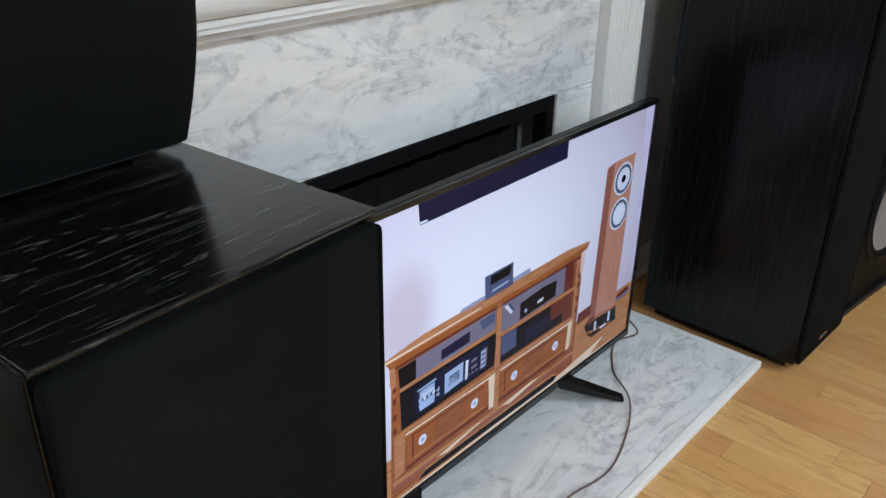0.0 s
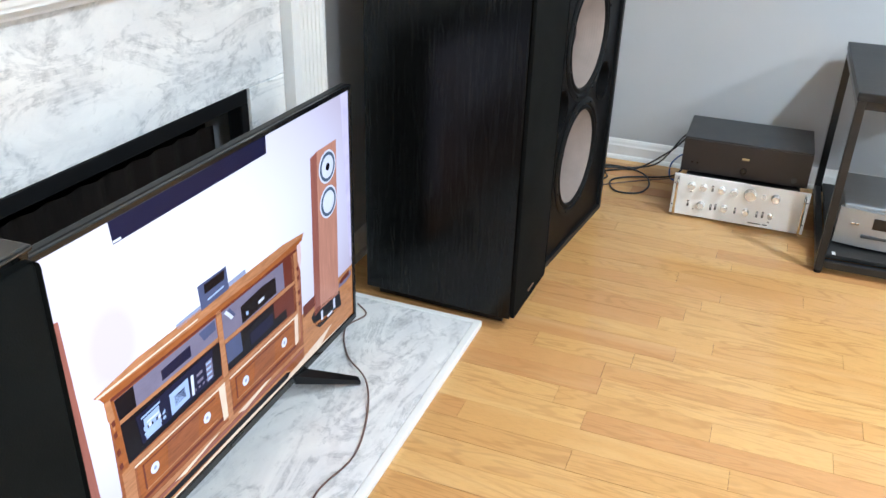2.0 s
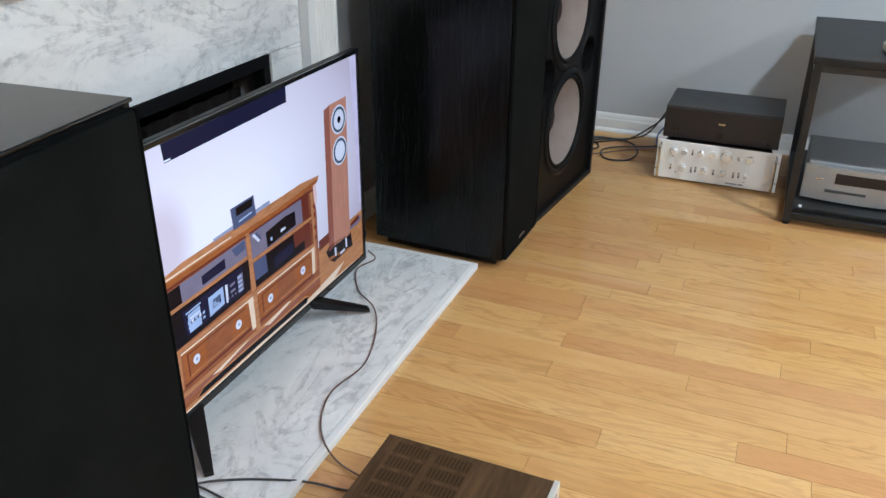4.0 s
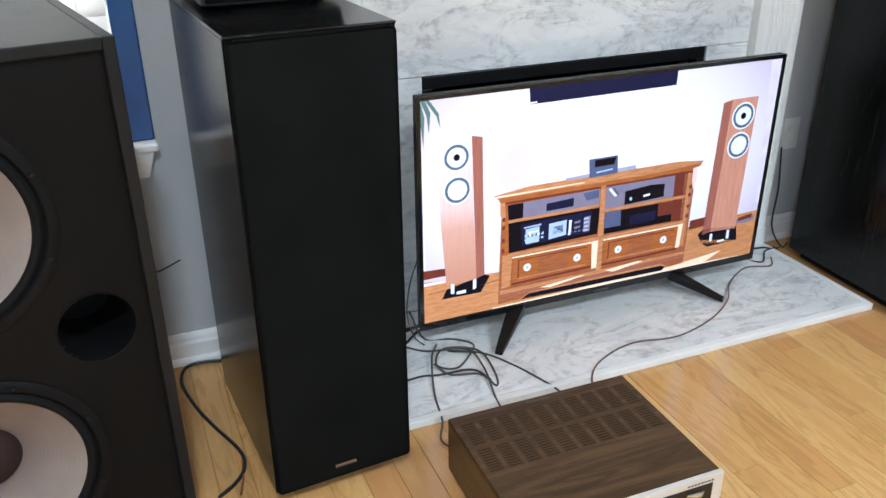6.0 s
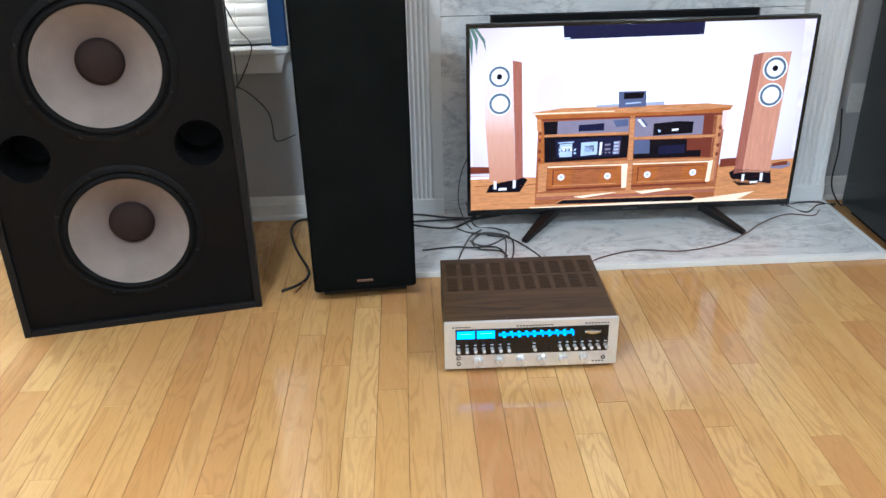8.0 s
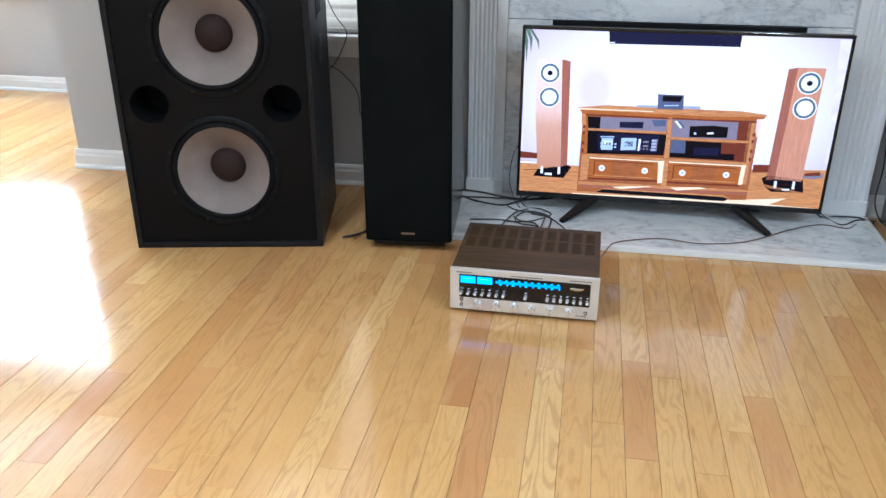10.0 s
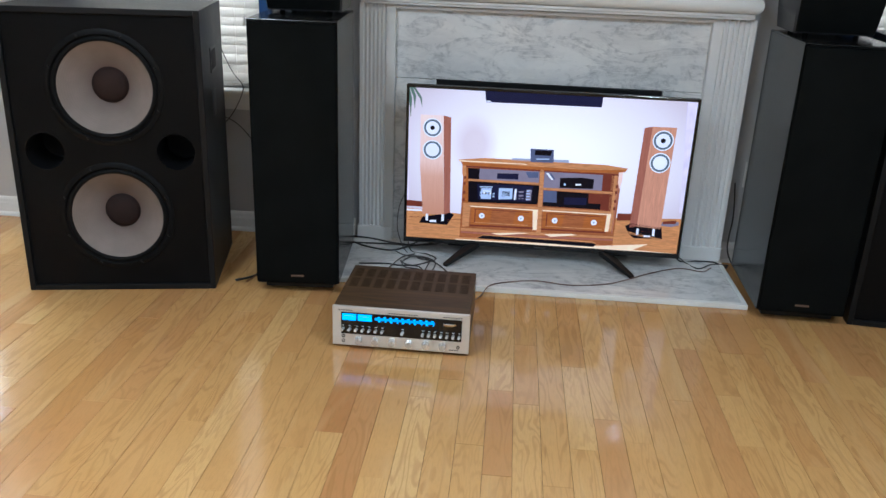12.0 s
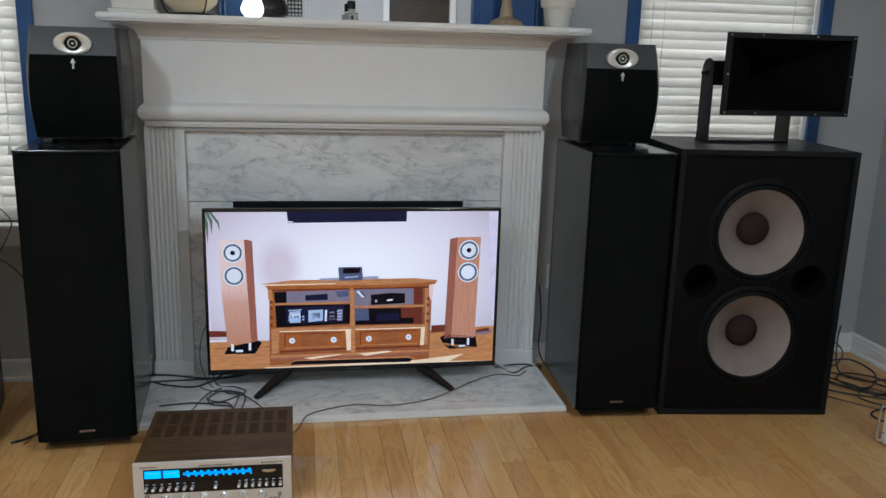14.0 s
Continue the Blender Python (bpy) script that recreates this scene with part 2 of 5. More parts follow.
# Top's grain is paler than the sides', standing in for its reflections.
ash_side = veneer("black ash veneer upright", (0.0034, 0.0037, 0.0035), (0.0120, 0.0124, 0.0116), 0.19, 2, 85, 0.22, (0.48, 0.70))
ash_top_lit = veneer("black ash veneer across", (0.004, 0.004, 0.0042), (0.050, 0.048, 0.046), 0.17, 0, 60, 0.3, (0.56, 0.62), 2.6)
grille = cloth("black grille cloth", (0.0056, 0.0062, 0.0060))
cab_paint = surface("charcoal textured cabinet paint", (0.0096, 0.0096, 0.0101), 0.42, vary=0.14, scale=5, grain=350, bump=0.22, spec=0.19)
cone_paper = cone_material("pale paper cone")
cap_paper = surface("brown dust cap", (0.027, 0.0155, 0.014), 0.75, vary=0.2, scale=20, spec=0.15)
port_dark = surface("dark port tube", (0.004, 0.004, 0.0045), 0.6, spec=0.15)
walnut = veneer("walnut veneer", (0.044, 0.024, 0.011), (0.115, 0.064, 0.030), 0.45, 0, 30, 0.16, (0.35, 0.7))
vent_brown = surface("dark walnut vent", (0.062, 0.034, 0.016), 0.5, vary=0.15, spec=0.16)
# Shade inside the lid's slots, as the raised strips' own dark colour.
vent_dark = surface("vent shadow", (0.036, 0.020, 0.009), 0.6, vary=0.2, spec=0.1)
walnut_side = veneer("walnut veneer side", (0.055, 0.029, 0.012), (0.15, 0.085, 0.038), 0.4, 1, 30, 0.3, (0.35, 0.7))
silver = surface("brushed champagne aluminium", (0.74, 0.72, 0.68), 0.34, 0.45, vary=0.05, grain=300, bump=0.06)
silver_bright = surface("polished aluminium knob", (0.85, 0.85, 0.84), 0.22, 0.6, vary=0.04, bump=0.0)
player_grey = surface("satin grey aluminium", (0.34, 0.345, 0.35), 0.35, 0.6, vary=0.05, grain=300, bump=0.05)
horn_black = surface("matt black horn moulding", (0.0065, 0.0065, 0.007), 0.75, vary=0.15, bump=0.1, spec=0.10)
chrome = surface("chrome", (0.8, 0.8, 0.8), 0.12, 1.0, vary=0.03, bump=0.0)
panel_white = surface("silver face plate", (0.84, 0.83, 0.81), 0.38, 0.1, vary=0.03, grain=300, bump=0.04)
dial_black = surface("smoked dial glass", (0.006, 0.006, 0.008), 0.1, vary=0.1, bump=0)
copper = surface("copper badge", (0.34, 0.20, 0.13), 0.35, 0.6, vary=0.1)
amp_black = surface("brown-black enamel case", (0.020, 0.015, 0.014), 0.4, vary=0.15, grain=400, bump=0.2)
amp_lid = surface("black crackle lid", (0.024, 0.026, 0.027), 0.42, vary=0.1, grain=400, bump=0.25)
rack_metal = surface("dark gunmetal tube", (0.035, 0.035, 0.036), 0.3, 0.7, vary=0.15)
rack_board = veneer("black oak board", (0.008, 0.008, 0.008), (0.034, 0.034, 0.033), 0.4, 1, 44, 0.3)
cord_black = surface("black cable", (0.012, 0.012, 0.012), 0.5, vary=0.1, bump=0)
cord_grey = surface("grey cable", (0.06, 0.057, 0.057), 0.5, vary=0.15, bump=0)
cord_brown = surface("red-brown speaker wire", (0.13, 0.075, 0.06), 0.45, vary=0.2, bump=0)
wire_copper = surface("bare copper wire", (0.40, 0.17, 0.08), 0.35, 0.8, vary=0.2, bump=0)
cream_glaze = surface("cream glaze", (0.66, 0.61, 0.46), 0.25, vary=0.06)
white_ceramic = surface("whitewashed terracotta", (0.72, 0.71, 0.66), 0.6, vary=0.1)
pale_wood_turned = veneer("pale turned wood", (0.36, 0.27, 0.17), (0.50, 0.40, 0.27), 0.5, 2, 40)
chair_wood = veneer("honey chair wood", (0.40, 0.21, 0.08), (0.55, 0.32, 0.14), 0.35, 2, 40)
plate_white = surface("white plastic plate", (0.74, 0.74, 0.72), 0.35, vary=0.02, bump=0)
bottle_glass = glass_material("clear glass")
pane_glass = glass_material("window glass")
mirror_glass = surface("mirror", (0.88, 0.89, 0.90), 0.01, 1.0, vary=0.0, bump=0)
paper_cream = surface("cream packet", (0.72, 0.69, 0.55), 0.6)
ink_dark = surface("dark print", (0.05, 0.045, 0.045), 0.5)
brass_dull = surface("brass badge", (0.60, 0.50, 0.28), 0.35, 0.8)
doorway_brown = surface("brown door panel", (0.055, 0.038, 0.026), 0.5, vary=0.2)
meter_blue = glow("lit blue meter", (0.0, 0.36, 1.0), 2.6)
dial_blue = glow("lit blue dial scale", (0.0, 0.30, 1.0), 1.8)
lamp_glass = glow("lit lamp glass", (1.0, 0.93, 0.82), 6.0)
down_glass = glow("downlight glass", (1.0, 0.95, 0.88), 12.0)
TV = 8.0
orange_floor = shown("shown wooden floor", (0.55, 0.24, 0.09), 0.24, (22, 1, 150))
red_brown = shown("shown dark wood", (0.16, 0.035, 0.02))
cream_glow = shown("shown sunlight", (1.0, 0.74, 0.50))
shade_far = shown("shown faint shadow", (0.74, 0.68, 0.82))
pale_wood = shown("shown pale wood", (0.88, 0.64, 0.56))
pink_wood = shown("shown pink wood", (0.58, 0.27, 0.17), 0.14, (160, 1, 12))
dark_pink_wood = shown("shown side wood", (0.34, 0.12, 0.08), 0.14, (160, 1, 12))
orange_wood = shown("shown orange wood", (0.33, 0.105, 0.036), 0.24, (22, 1, 150))
light_orange = shown("shown light wood", (0.52, 0.225, 0.09), 0.24, (22, 1, 150))
deep_orange = shown("shown drawer wood", (0.38, 0.115, 0.028), 0.24, (22, 1, 150))
black_ink = shown("shown black", (0.005, 0.004, 0.007))
dark_blue_ink = shown("shown navy", (0.010, 0.011, 0.036))
grey_lilac = shown("shown grey lilac", (0.22, 0.195, 0.25))
pale_blue = shown("shown pale blue", (0.42, 0.55, 0.75))
grey_blue = shown("shown grey blue", (0.35, 0.40, 0.52))
slate = shown("shown slate", (0.09, 0.11, 0.19))
leaf_green = shown("shown leaf", (0.10, 0.17, 0.13))
paper_white = shown("shown white cone", (0.80, 0.84, 0.90))
ring_grey = shown("shown ring", (0.10, 0.14, 0.18))


def screen_material():
    """The lit wall of the shown room: white in the middle, lilac towards the edges."""
    m, n, l, b = nodes_of("shown lilac wall")
    b.inputs["Base Color"].default_value, b.inputs["Roughness"].default_value = (0.01, 0.01, 0.012, 1), 0.25
    g = n.new("ShaderNodeTexGradient")
    g.gradient_type = "SPHERICAL"
    mp = n.new("ShaderNodeMapping")
    tc = n.new("ShaderNodeTexCoord")
    mp.inputs["Location"].default_value, mp.inputs["Scale"].default_value = (-0.03, 0, -0.95), (1.15, 1.0, 1.9)
    l.new(tc.outputs["Object"], mp.inputs["Vector"])
    l.new(mp.outputs[0], g.inputs[0])
    wall = ramp(n, l, g.outputs[0], [(0.0, (0.50, 0.40, 0.45)), (0.30, (0.74, 0.70, 0.76)), (0.72, (0.98, 0.98, 1.0))])
    dim = n.new("ShaderNodeTexGradient")
    dim.gradient_type = "SPHERICAL"
    mq = n.new("ShaderNodeMapping")
    mq.inputs["Location"].default_value, mq.inputs["Scale"].default_value = (2.55, 0, -3.55), (8.5, 1.0, 6.4)
    l.new(tc.outputs["Object"], mq.inputs["Vector"])
    l.new(mq.outputs[0], dim.inputs[0])
    wall = mixc(n, l, ramp(n, l, dim.outputs[0], [(0.05, (0, 0, 0)), (0.55, (0.58, 0.58, 0.58))]), wall, (0.60, 0.47, 0.51))
    l.new(wall, b.inputs["Emission Color"])
    b.inputs["Emission Strength"].default_value = TV
    b.inputs["Specular IOR Level"].default_value = 0.15
    return dim_aslant(m)


screen_lilac = screen_material()


def shown_tower():
    """Wood of the loudspeaker shown in sunlight: pale above, red-brown below."""
    m = shown("shown sunlit wood", (0.6, 0.3, 0.2))
    n, l, b = m.node_tree.nodes, m.node_tree.links, m.node_tree.nodes["Principled BSDF"]
    sep = n.new("ShaderNodeSeparateXYZ")
    l.new(n.new("ShaderNodeTexCoord").outputs["Object"], sep.inputs[0])
    tone = ramp(n, l, sep.outputs[2], [(0.24, (0.56, 0.27, 0.17)), (0.40, (0.66, 0.37, 0.27)), (0.47, (0.80, 0.56, 0.48)), (0.66, (0.88, 0.70, 0.64))])
    grain = noise_of(n, l, coords(n, l, (160, 1, 12)), 1.0, 3)
    l.new(mixc(n, l, ramp(n, l, grain, [(0.4, (0, 0, 0)), (0.7, (0.18, 0.18, 0.18))]), tone, (0.45, 0.20, 0.13)), b.inputs["Emission Color"])
    return m


tower_sunlit = shown_tower()


# ---- building helpers ----
def thing(name, label, category, m=None, group="", kind=""):
    ob = new(name)
    ob.empty_display_size = 0.05
    if m:
        ob.matrix_world = m
    return tagged(ob, label, category, group, kind)


def mesh_of(name, bm, material, smooth=False):
    me = bpy.data.meshes.new(name)
    bmesh.ops.recalc_face_normals(bm, faces=bm.faces)
    bm.to_mesh(me)
    bm.free()
    me.materials.append(material)
    if smooth:
        me.polygons.foreach_set("use_smooth", [True] * len(me.polygons))
        me.set_sharp_from_angle(angle=radians(38))
    return me


def part(name, bm, material, parent=None, label="", smooth=False, m=None):
    ob = new(name, mesh_of(name, bm, material, smooth))
    ob.parent = parent
    if m:
        ob.matrix_local = m
    return tagged(ob, label)


def rbox(bm, lo, hi, bev=0.0, seg=2, m=None):
    mm = Matrix.LocRotScale([(a + b) / 2 for a, b in zip(lo, hi)], None, [b - a for a, b in zip(lo, hi)])
    g = bmesh.ops.create_cube(bm, size=1, matrix=(m @ mm) if m else mm)
    if bev:
        edges = list({e for v in g["verts"] for e in v.link_edges})
        bmesh.ops.bevel(bm, geom=edges, offset=bev, segments=seg, affect="EDGES", profile=0.5)
    return bm


def boxm(lo, hi, bev=0.0, seg=2, m=None):
    return rbox(bmesh.new(), lo, hi, bev, seg, m)


def lathe(bm, prof, seg=40, m=Matrix()):
    """Turns (radius, height) pairs round local z."""
    rings = []
    for r, z in prof:
        if r < 1e-6:
            rings.append([bm.verts.new(m @ Vector((0, 0, z)))])
        else:
            rings.append([bm.verts.new(m @ Vector((r * math.cos(2 * math.pi * k / seg), r * math.sin(2 * math.pi * k / seg), z))) for k in range(seg)])
    for a, b in zip(rings, rings[1:]):
        for k in range(seg):
            q = [a[k % len(a)], a[(k + 1) % len(a)], b[(k + 1) % len(b)], b[k % len(b)]]
            q = list(dict.fromkeys(q))
            if len(q) > 2:
                bm.faces.new(q)
    return bm


def lathem(prof, seg=40, m=Matrix()):
    return lathe(bmesh.new(), prof, seg, m)


def prism(pts, lo, hi, axis):
    """A polygon drawn in the two other axes (in their order), extended along axis from lo to hi."""
    bm = bmesh.new()
    def at(p, w):
        c = list(p)
        c.insert(axis, w)
        return bm.verts.new(c)
    a, b = [at(p, lo) for p in pts], [at(p, hi) for p in pts]
    bm.faces.new(a)
    bm.faces.new(b)
    for k in range(len(pts)):
        bm.faces.new((a[k], a[(k + 1) % len(a)], b[(k + 1) % len(b)], b[k]))
    return bm


def tube(bm, pts, r, seg=6, steps=6):
    """A round cord along a smooth line through the points."""
    p = [Vector(q) for q in pts]
    p = [2 * p[0] - p[1]] + p + [2 * p[-1] - p[-2]]
    line = []
    for i in range(1, len(p) - 2):
        for k in range(steps):
            t = k / steps
            a, b, c, d = p[i - 1:i + 3]
            line.append(0.5 * ((2 * b) + (c - a) * t + (2 * a - 5 * b + 4 * c - d) * t * t + (3 * b - a - 3 * c + d) * t ** 3))
    line.append(p[-2])
    rings = []
    for i, q in enumerate(line):
        d = (line[min(i + 1, len(line) - 1)] - line[max(i - 1, 0)]).normalized()
        up = Vector((0, 0, 1)) if abs(d.z) < 0.9 else Vector((1, 0, 0))
        s = d.cross(up).normalized()
        u = s.cross(d)
        rings.append([bm.verts.new(q + r * (math.cos(2 * math.pi * k / seg) * s + math.sin(2 * math.pi * k / seg) * u)) for k in range(seg)])
    for a, b in zip(rings, rings[1:]):
        for k in range(seg):
            bm.faces.new((a[k], a[(k + 1) % seg], b[(k + 1) % seg], b[k]))
    bm.faces.new(rings[0])
    bm.faces.new(rings[-1])
    return bm


def stepped(x0, x1, y_front, y_back, steps):
    """Moulding that returns round both ends: (offset, z) pairs push the front and the two ends out."""
    bm = bmesh.new()
    rings = [[bm.verts.new(c) for c in ((x0 - o, y_back, z), (x0 - o, y_front - o, z), (x1 + o, y_front - o, z), (x1 + o, y_back, z))] for o, z in steps]
    for a, b in zip(rings, rings[1:]):
        for k in range(4):
            bm.faces.new((a[k], a[(k + 1) % 4], b[(k + 1) % 4], b[k]))
    bm.faces.new(rings[0])
    bm.faces.new(rings[-1])
    return bm


def structure(name, bm, material, label=""):
    return tagged(part(name, bm, material), label, kind="structure")



# ---- room ----
NORTH, EAST, TOP = 0.03, 2.60, 2.62
LEFT_END = -2.82
WIN = ((-2.18, -1.31), (1.297, 2.178))
SILL_Z, HEAD_Z = 0.70, 2.25


def wall_with_holes(name, x0, x1, y0, y1, z1, holes):
    """A wall along x as one mesh: piers, and the pieces under and over each opening."""
    bm, x = bmesh.new(), x0
    for a, b, lo, hi in holes:
        rbox(bm, (x, y0, 0), (a, y1, z1))
        if lo > 0:
            rbox(bm, (a, y0, 0), (b, y1, lo))
        rbox(bm, (a, y0, hi), (b, y1, z1))
        x = b
    rbox(bm, (x, y0, 0), (x1, y1, z1))
    return structure(name, bm, wall_paint)


bm = bmesh.new()
rbox(bm, (LEFT_END, NORTH, 0), (WIN[0][0], 0.17, TOP))
rbox(bm, (WIN[0][0], NORTH, 0), (WIN[0][1], 0.17, SILL_Z))
rbox(bm, (WIN[0][0], NORTH, HEAD_Z), (WIN[0][1], 0.17, TOP))
rbox(bm, (WIN[0][1], NORTH, 0), (-0.52, 0.17, TOP))
rbox(bm, (-0.52, NORTH, 0.80), (0.54, 0.17, TOP))
rbox(bm, (0.54, NORTH, 0), (WIN[1][0], 0.17, TOP))
rbox(bm, (WIN[1][0], NORTH, 0), (WIN[1][1], 0.17, SILL_Z))
rbox(bm, (WIN[1][0], NORTH, HEAD_Z), (WIN[1][1], 0.17, TOP))
rbox(bm, (WIN[1][1], NORTH, 0), (EAST, 0.17, TOP))
structure("wall_north", bm, wall_paint, "pale grey painted wall with a fireplace and two windows")
structure("wall_return", boxm((LEFT_END, 0.17, 0), (LEFT_END + 0.14, 1.45, TOP)), wall_paint)
wall_with_holes("wall_far", -7.0, LEFT_END + 0.14, 1.45, 1.59, TOP, ((-6.65, -5.55, 0.70, 2.24), (-4.985, -3.865, 0.70, 2.24)))
structure("wall_east", boxm((EAST, -6.1, 0), (EAST + 0.14, 0.17, TOP)), wall_paint, "pale grey painted side wall")
wall_with_holes("wall_south", -7.0, EAST, -6.24, -6.1, TOP, ((0.80, 1.50, 0, 2.05),))
structure("wall_west", boxm((-7.14, -6.24, 0), (-7.0, 1.59, TOP)), wall_paint)
structure("ceiling", boxm((-7.14, -6.24, TOP), (EAST + 0.14, 1.59, TOP + 0.1)), ceiling_paint)
structure("subfloor", boxm((-7.14, -6.24, -0.12), (EAST + 0.14, 1.59, -0.013)), surface("dark joint", (0.11, 0.058, 0.025), 0.8))


def baseboard(pts, name="baseboard"):
    """Skirting with a stepped top, run between two points; the room lies on its right-hand side."""
    (x0, y0), (x1, y1) = pts
    a = Vector((x1 - x0, y1 - y0, 0))
    length, turn = a.length, math.atan2(a.y, a.x)
    prof = [(0, 0), (-0.016, 0), (-0.016, 0.062), (-0.012, 0.070), (-0.010, 0.082), (-0.005, 0.092), (0, 0.095)]
    bm = prism(prof, 0, length, 0)
    shoe = prism([(-0.016, 0), (-0.030, 0), (-0.028, 0.010), (-0.022, 0.017), (-0.016, 0.019)], 0, length, 0)
    base = structure(name, bm, white_paint)
    base.matrix_world = Matrix.Translation((x0, y0, 0)) @ Matrix.Rotation(turn, 4, "Z")
    part("shoe_moulding", shoe, white_paint, base)
    return base


baseboard(((LEFT_END - 0.016, NORTH), (-0.87, NORTH)))
baseboard(((0.87, NORTH), (EAST, NORTH)))
baseboard(((EAST, NORTH), (EAST, -6.1)))
baseboard(((-7.0, 1.45), (LEFT_END, 1.45)))
baseboard(((LEFT_END, 1.45), (LEFT_END, NORTH)))
baseboard(((EAST, -6.1), (1.57, -6.1)))
baseboard(((0.73, -6.1), (-7.0, -6.1)))

# doorway in the wall behind, seen only in the mantel mirror
door = thing("door_1", "closed brown panelled door with white trim", "door", kind="structure")
part("door_leaf", boxm((0.80, -6.2, 0), (1.50, -6.16, 2.05), 0.003), doorway_brown, door)
for lo, hi in (((0.73, -6.1, 0), (0.80, -6.08, 2.12)), ((1.50, -6.1, 0), (1.57, -6.08, 2.12)), ((0.80, -6.1, 2.05), (1.50, -6.08, 2.12))):
    part("door_casing", boxm(lo, hi, 0.004), white_paint, door)


def window(name, x0, x1, y, casing_mat, depth, sill_out):
    w = thing(name, "window with " + ("dark blue casing and white sill" if casing_mat is blue_paint else "white casing and sill"), "window", kind="structure")
    for lo, hi in (((x0 - 0.06, y - 0.02, SILL_Z), (x0, y, HEAD_Z + 0.06)), ((x1, y - 0.02, SILL_Z), (x1 + 0.06, y, HEAD_Z + 0.06)), ((x0, y - 0.02, HEAD_Z), (x1, y, HEAD_Z + 0.06))):
        part("casing", boxm(lo, hi, 0.005), casing_mat, w)
    s0, s1 = x0 - 0.062, x1 + 0.064
    part("sill", boxm((s0, y - sill_out, SILL_Z - 0.022), (s1, y + depth, SILL_Z), 0.006), white_paint, w)
    apron = prism([(s0 + 0.012, SILL_Z - 0.022), (s1 - 0.012, SILL_Z - 0.022), (s1 - 0.034, SILL_Z - 0.092), (s0 + 0.034, SILL_Z - 0.092)], y - sill_out + 0.012, y, 1)
    part("apron", apron, white_paint, w)
    mid = (SILL_Z + HEAD_Z) / 2
    for lo, hi in (((x0, y + depth - 0.05, SILL_Z), (x0 + 0.04, y + depth, HEAD_Z)), ((x1 - 0.04, y + depth - 0.05, SILL_Z), (x1, y + depth, HEAD_Z)),
                   ((x0 + 0.04, y + depth - 0.05, SILL_Z), (x1 - 0.04, y + depth, SILL_Z + 0.05)), ((x0 + 0.04, y + depth - 0.05, HEAD_Z - 0.05), (x1 - 0.04, y + depth, HEAD_Z)),
                   ((x0 + 0.04, y + depth - 0.05, mid - 0.02), (x1 - 0.04, y + depth, mid + 0.02))):
        part("window_frame", boxm(lo, hi, 0.003), white_paint, w)
    for lo, hi in ((SILL_Z + 0.05, mid - 0.02), (mid + 0.02, HEAD_Z - 0.05)):
        pane = part("pane", boxm((x0 + 0.04, y + depth - 0.03, lo), (x1 - 0.04, y + depth - 0.026, hi)), pane_glass, w)
        pane.visible_shadow = False
    return w


window("window_1", *WIN[0], NORTH, blue_paint, 0.13, 0.06)
window("window_2", *WIN[1], NORTH, blue_paint, 0.13, 0.06)
window("window_3", -4.985, -3.865, 1.45, white_paint, 0.06, 0.05)
# Unseen window, added round the second far lamp.
window("unseen_window_4", -6.65, -5.55, 1.45, white_paint, 0.06, 0.05)


def blind(x0, x1):
    b = thing("window_blind", "closed white faux wood slatted blind in the window", "blind", group="window blinds")
    part("headrail", boxm((x0 + 0.004, NORTH + 0.008, HEAD_Z - 0.055), (x1 - 0.004, NORTH + 0.06, HEAD_Z - 0.003), 0.004), blind_white, b)
    slat = mesh_of("slat", prism([(-0.025, -0.0016), (-0.012, 0.0008), (0, 0.0016), (0.012, 0.0008), (0.025, -0.0016), (0.012, -0.0018), (0, -0.001), (-0.012, -0.0018)], x0 + 0.006, x1 - 0.006, 0), blind_white, True)
    z, k = SILL_Z + 0.045, 0
    while z < HEAD_Z - 0.07:
        s = new("slat", slat)
        s.parent = b
        s.matrix_local = pose(0, NORTH + 0.034, z, 77 + 1.5 * math.sin(k * 1.7), 0.12 * math.sin(k * 2.3), 0)
        z, k = z + 0.0425, k + 1
    part("bottom_rail", boxm((x0 + 0.006, NORTH + 0.012, SILL_Z + 0.004), (x1 - 0.006, NORTH + 0.058, SILL_Z + 0.022), 0.004), blind_white, b)
    for f in (0.14, 0.86):
        x = x0 + (x1 - x0) * f
        part("ladder_cord", tube(bmesh.new(), [(x, NORTH + 0.006, SILL_Z + 0.02), (x, NORTH + 0.006, 1.4), (x, NORTH + 0.006, HEAD_Z - 0.06)], 0.0012, 5, 2), plate_white, b)
    x = x1 - 0.07 if x0 < 0 else x0 + 0.06
    part("pull_cord", tube(bmesh.new(), [(x, NORTH - 0.004, 1.02), (x + 0.003, NORTH - 0.004, 1.5), (x, NORTH - 0.004, HEAD_Z - 0.06)], 0.0016, 5, 3), plate_white, b)
    part("cord_tassel", lathem([(0, 0.045), (0.004, 0.043), (0.009, 0.004), (0.008, 0), (0, 0)], 12, pose(x, NORTH - 0.012, 0.985)), plate_white, b)
    return b


for w in WIN:
    blind(*w)

for lx, ly in DOWNLIGHTS:
    d = thing("ceiling_light", "round recessed white ceiling light, switched on, out of view", "ceiling light", pose(lx, ly, TOP), "ceiling lights")
    part("trim_ring", lathem([(0.066, -0.006), (0.095, -0.008), (0.098, -0.003), (0.098, 0.0), (0.066, 0.0)], 32), white_paint, d, smooth=True)
    part("diffuser", lathem([(0, -0.001), (0.066, -0.001)], 32), down_glass, d)

# ---- fireplace ----
fp = thing("fireplace", "white wooden fireplace surround with grey-veined marble", "fireplace", kind="structure")
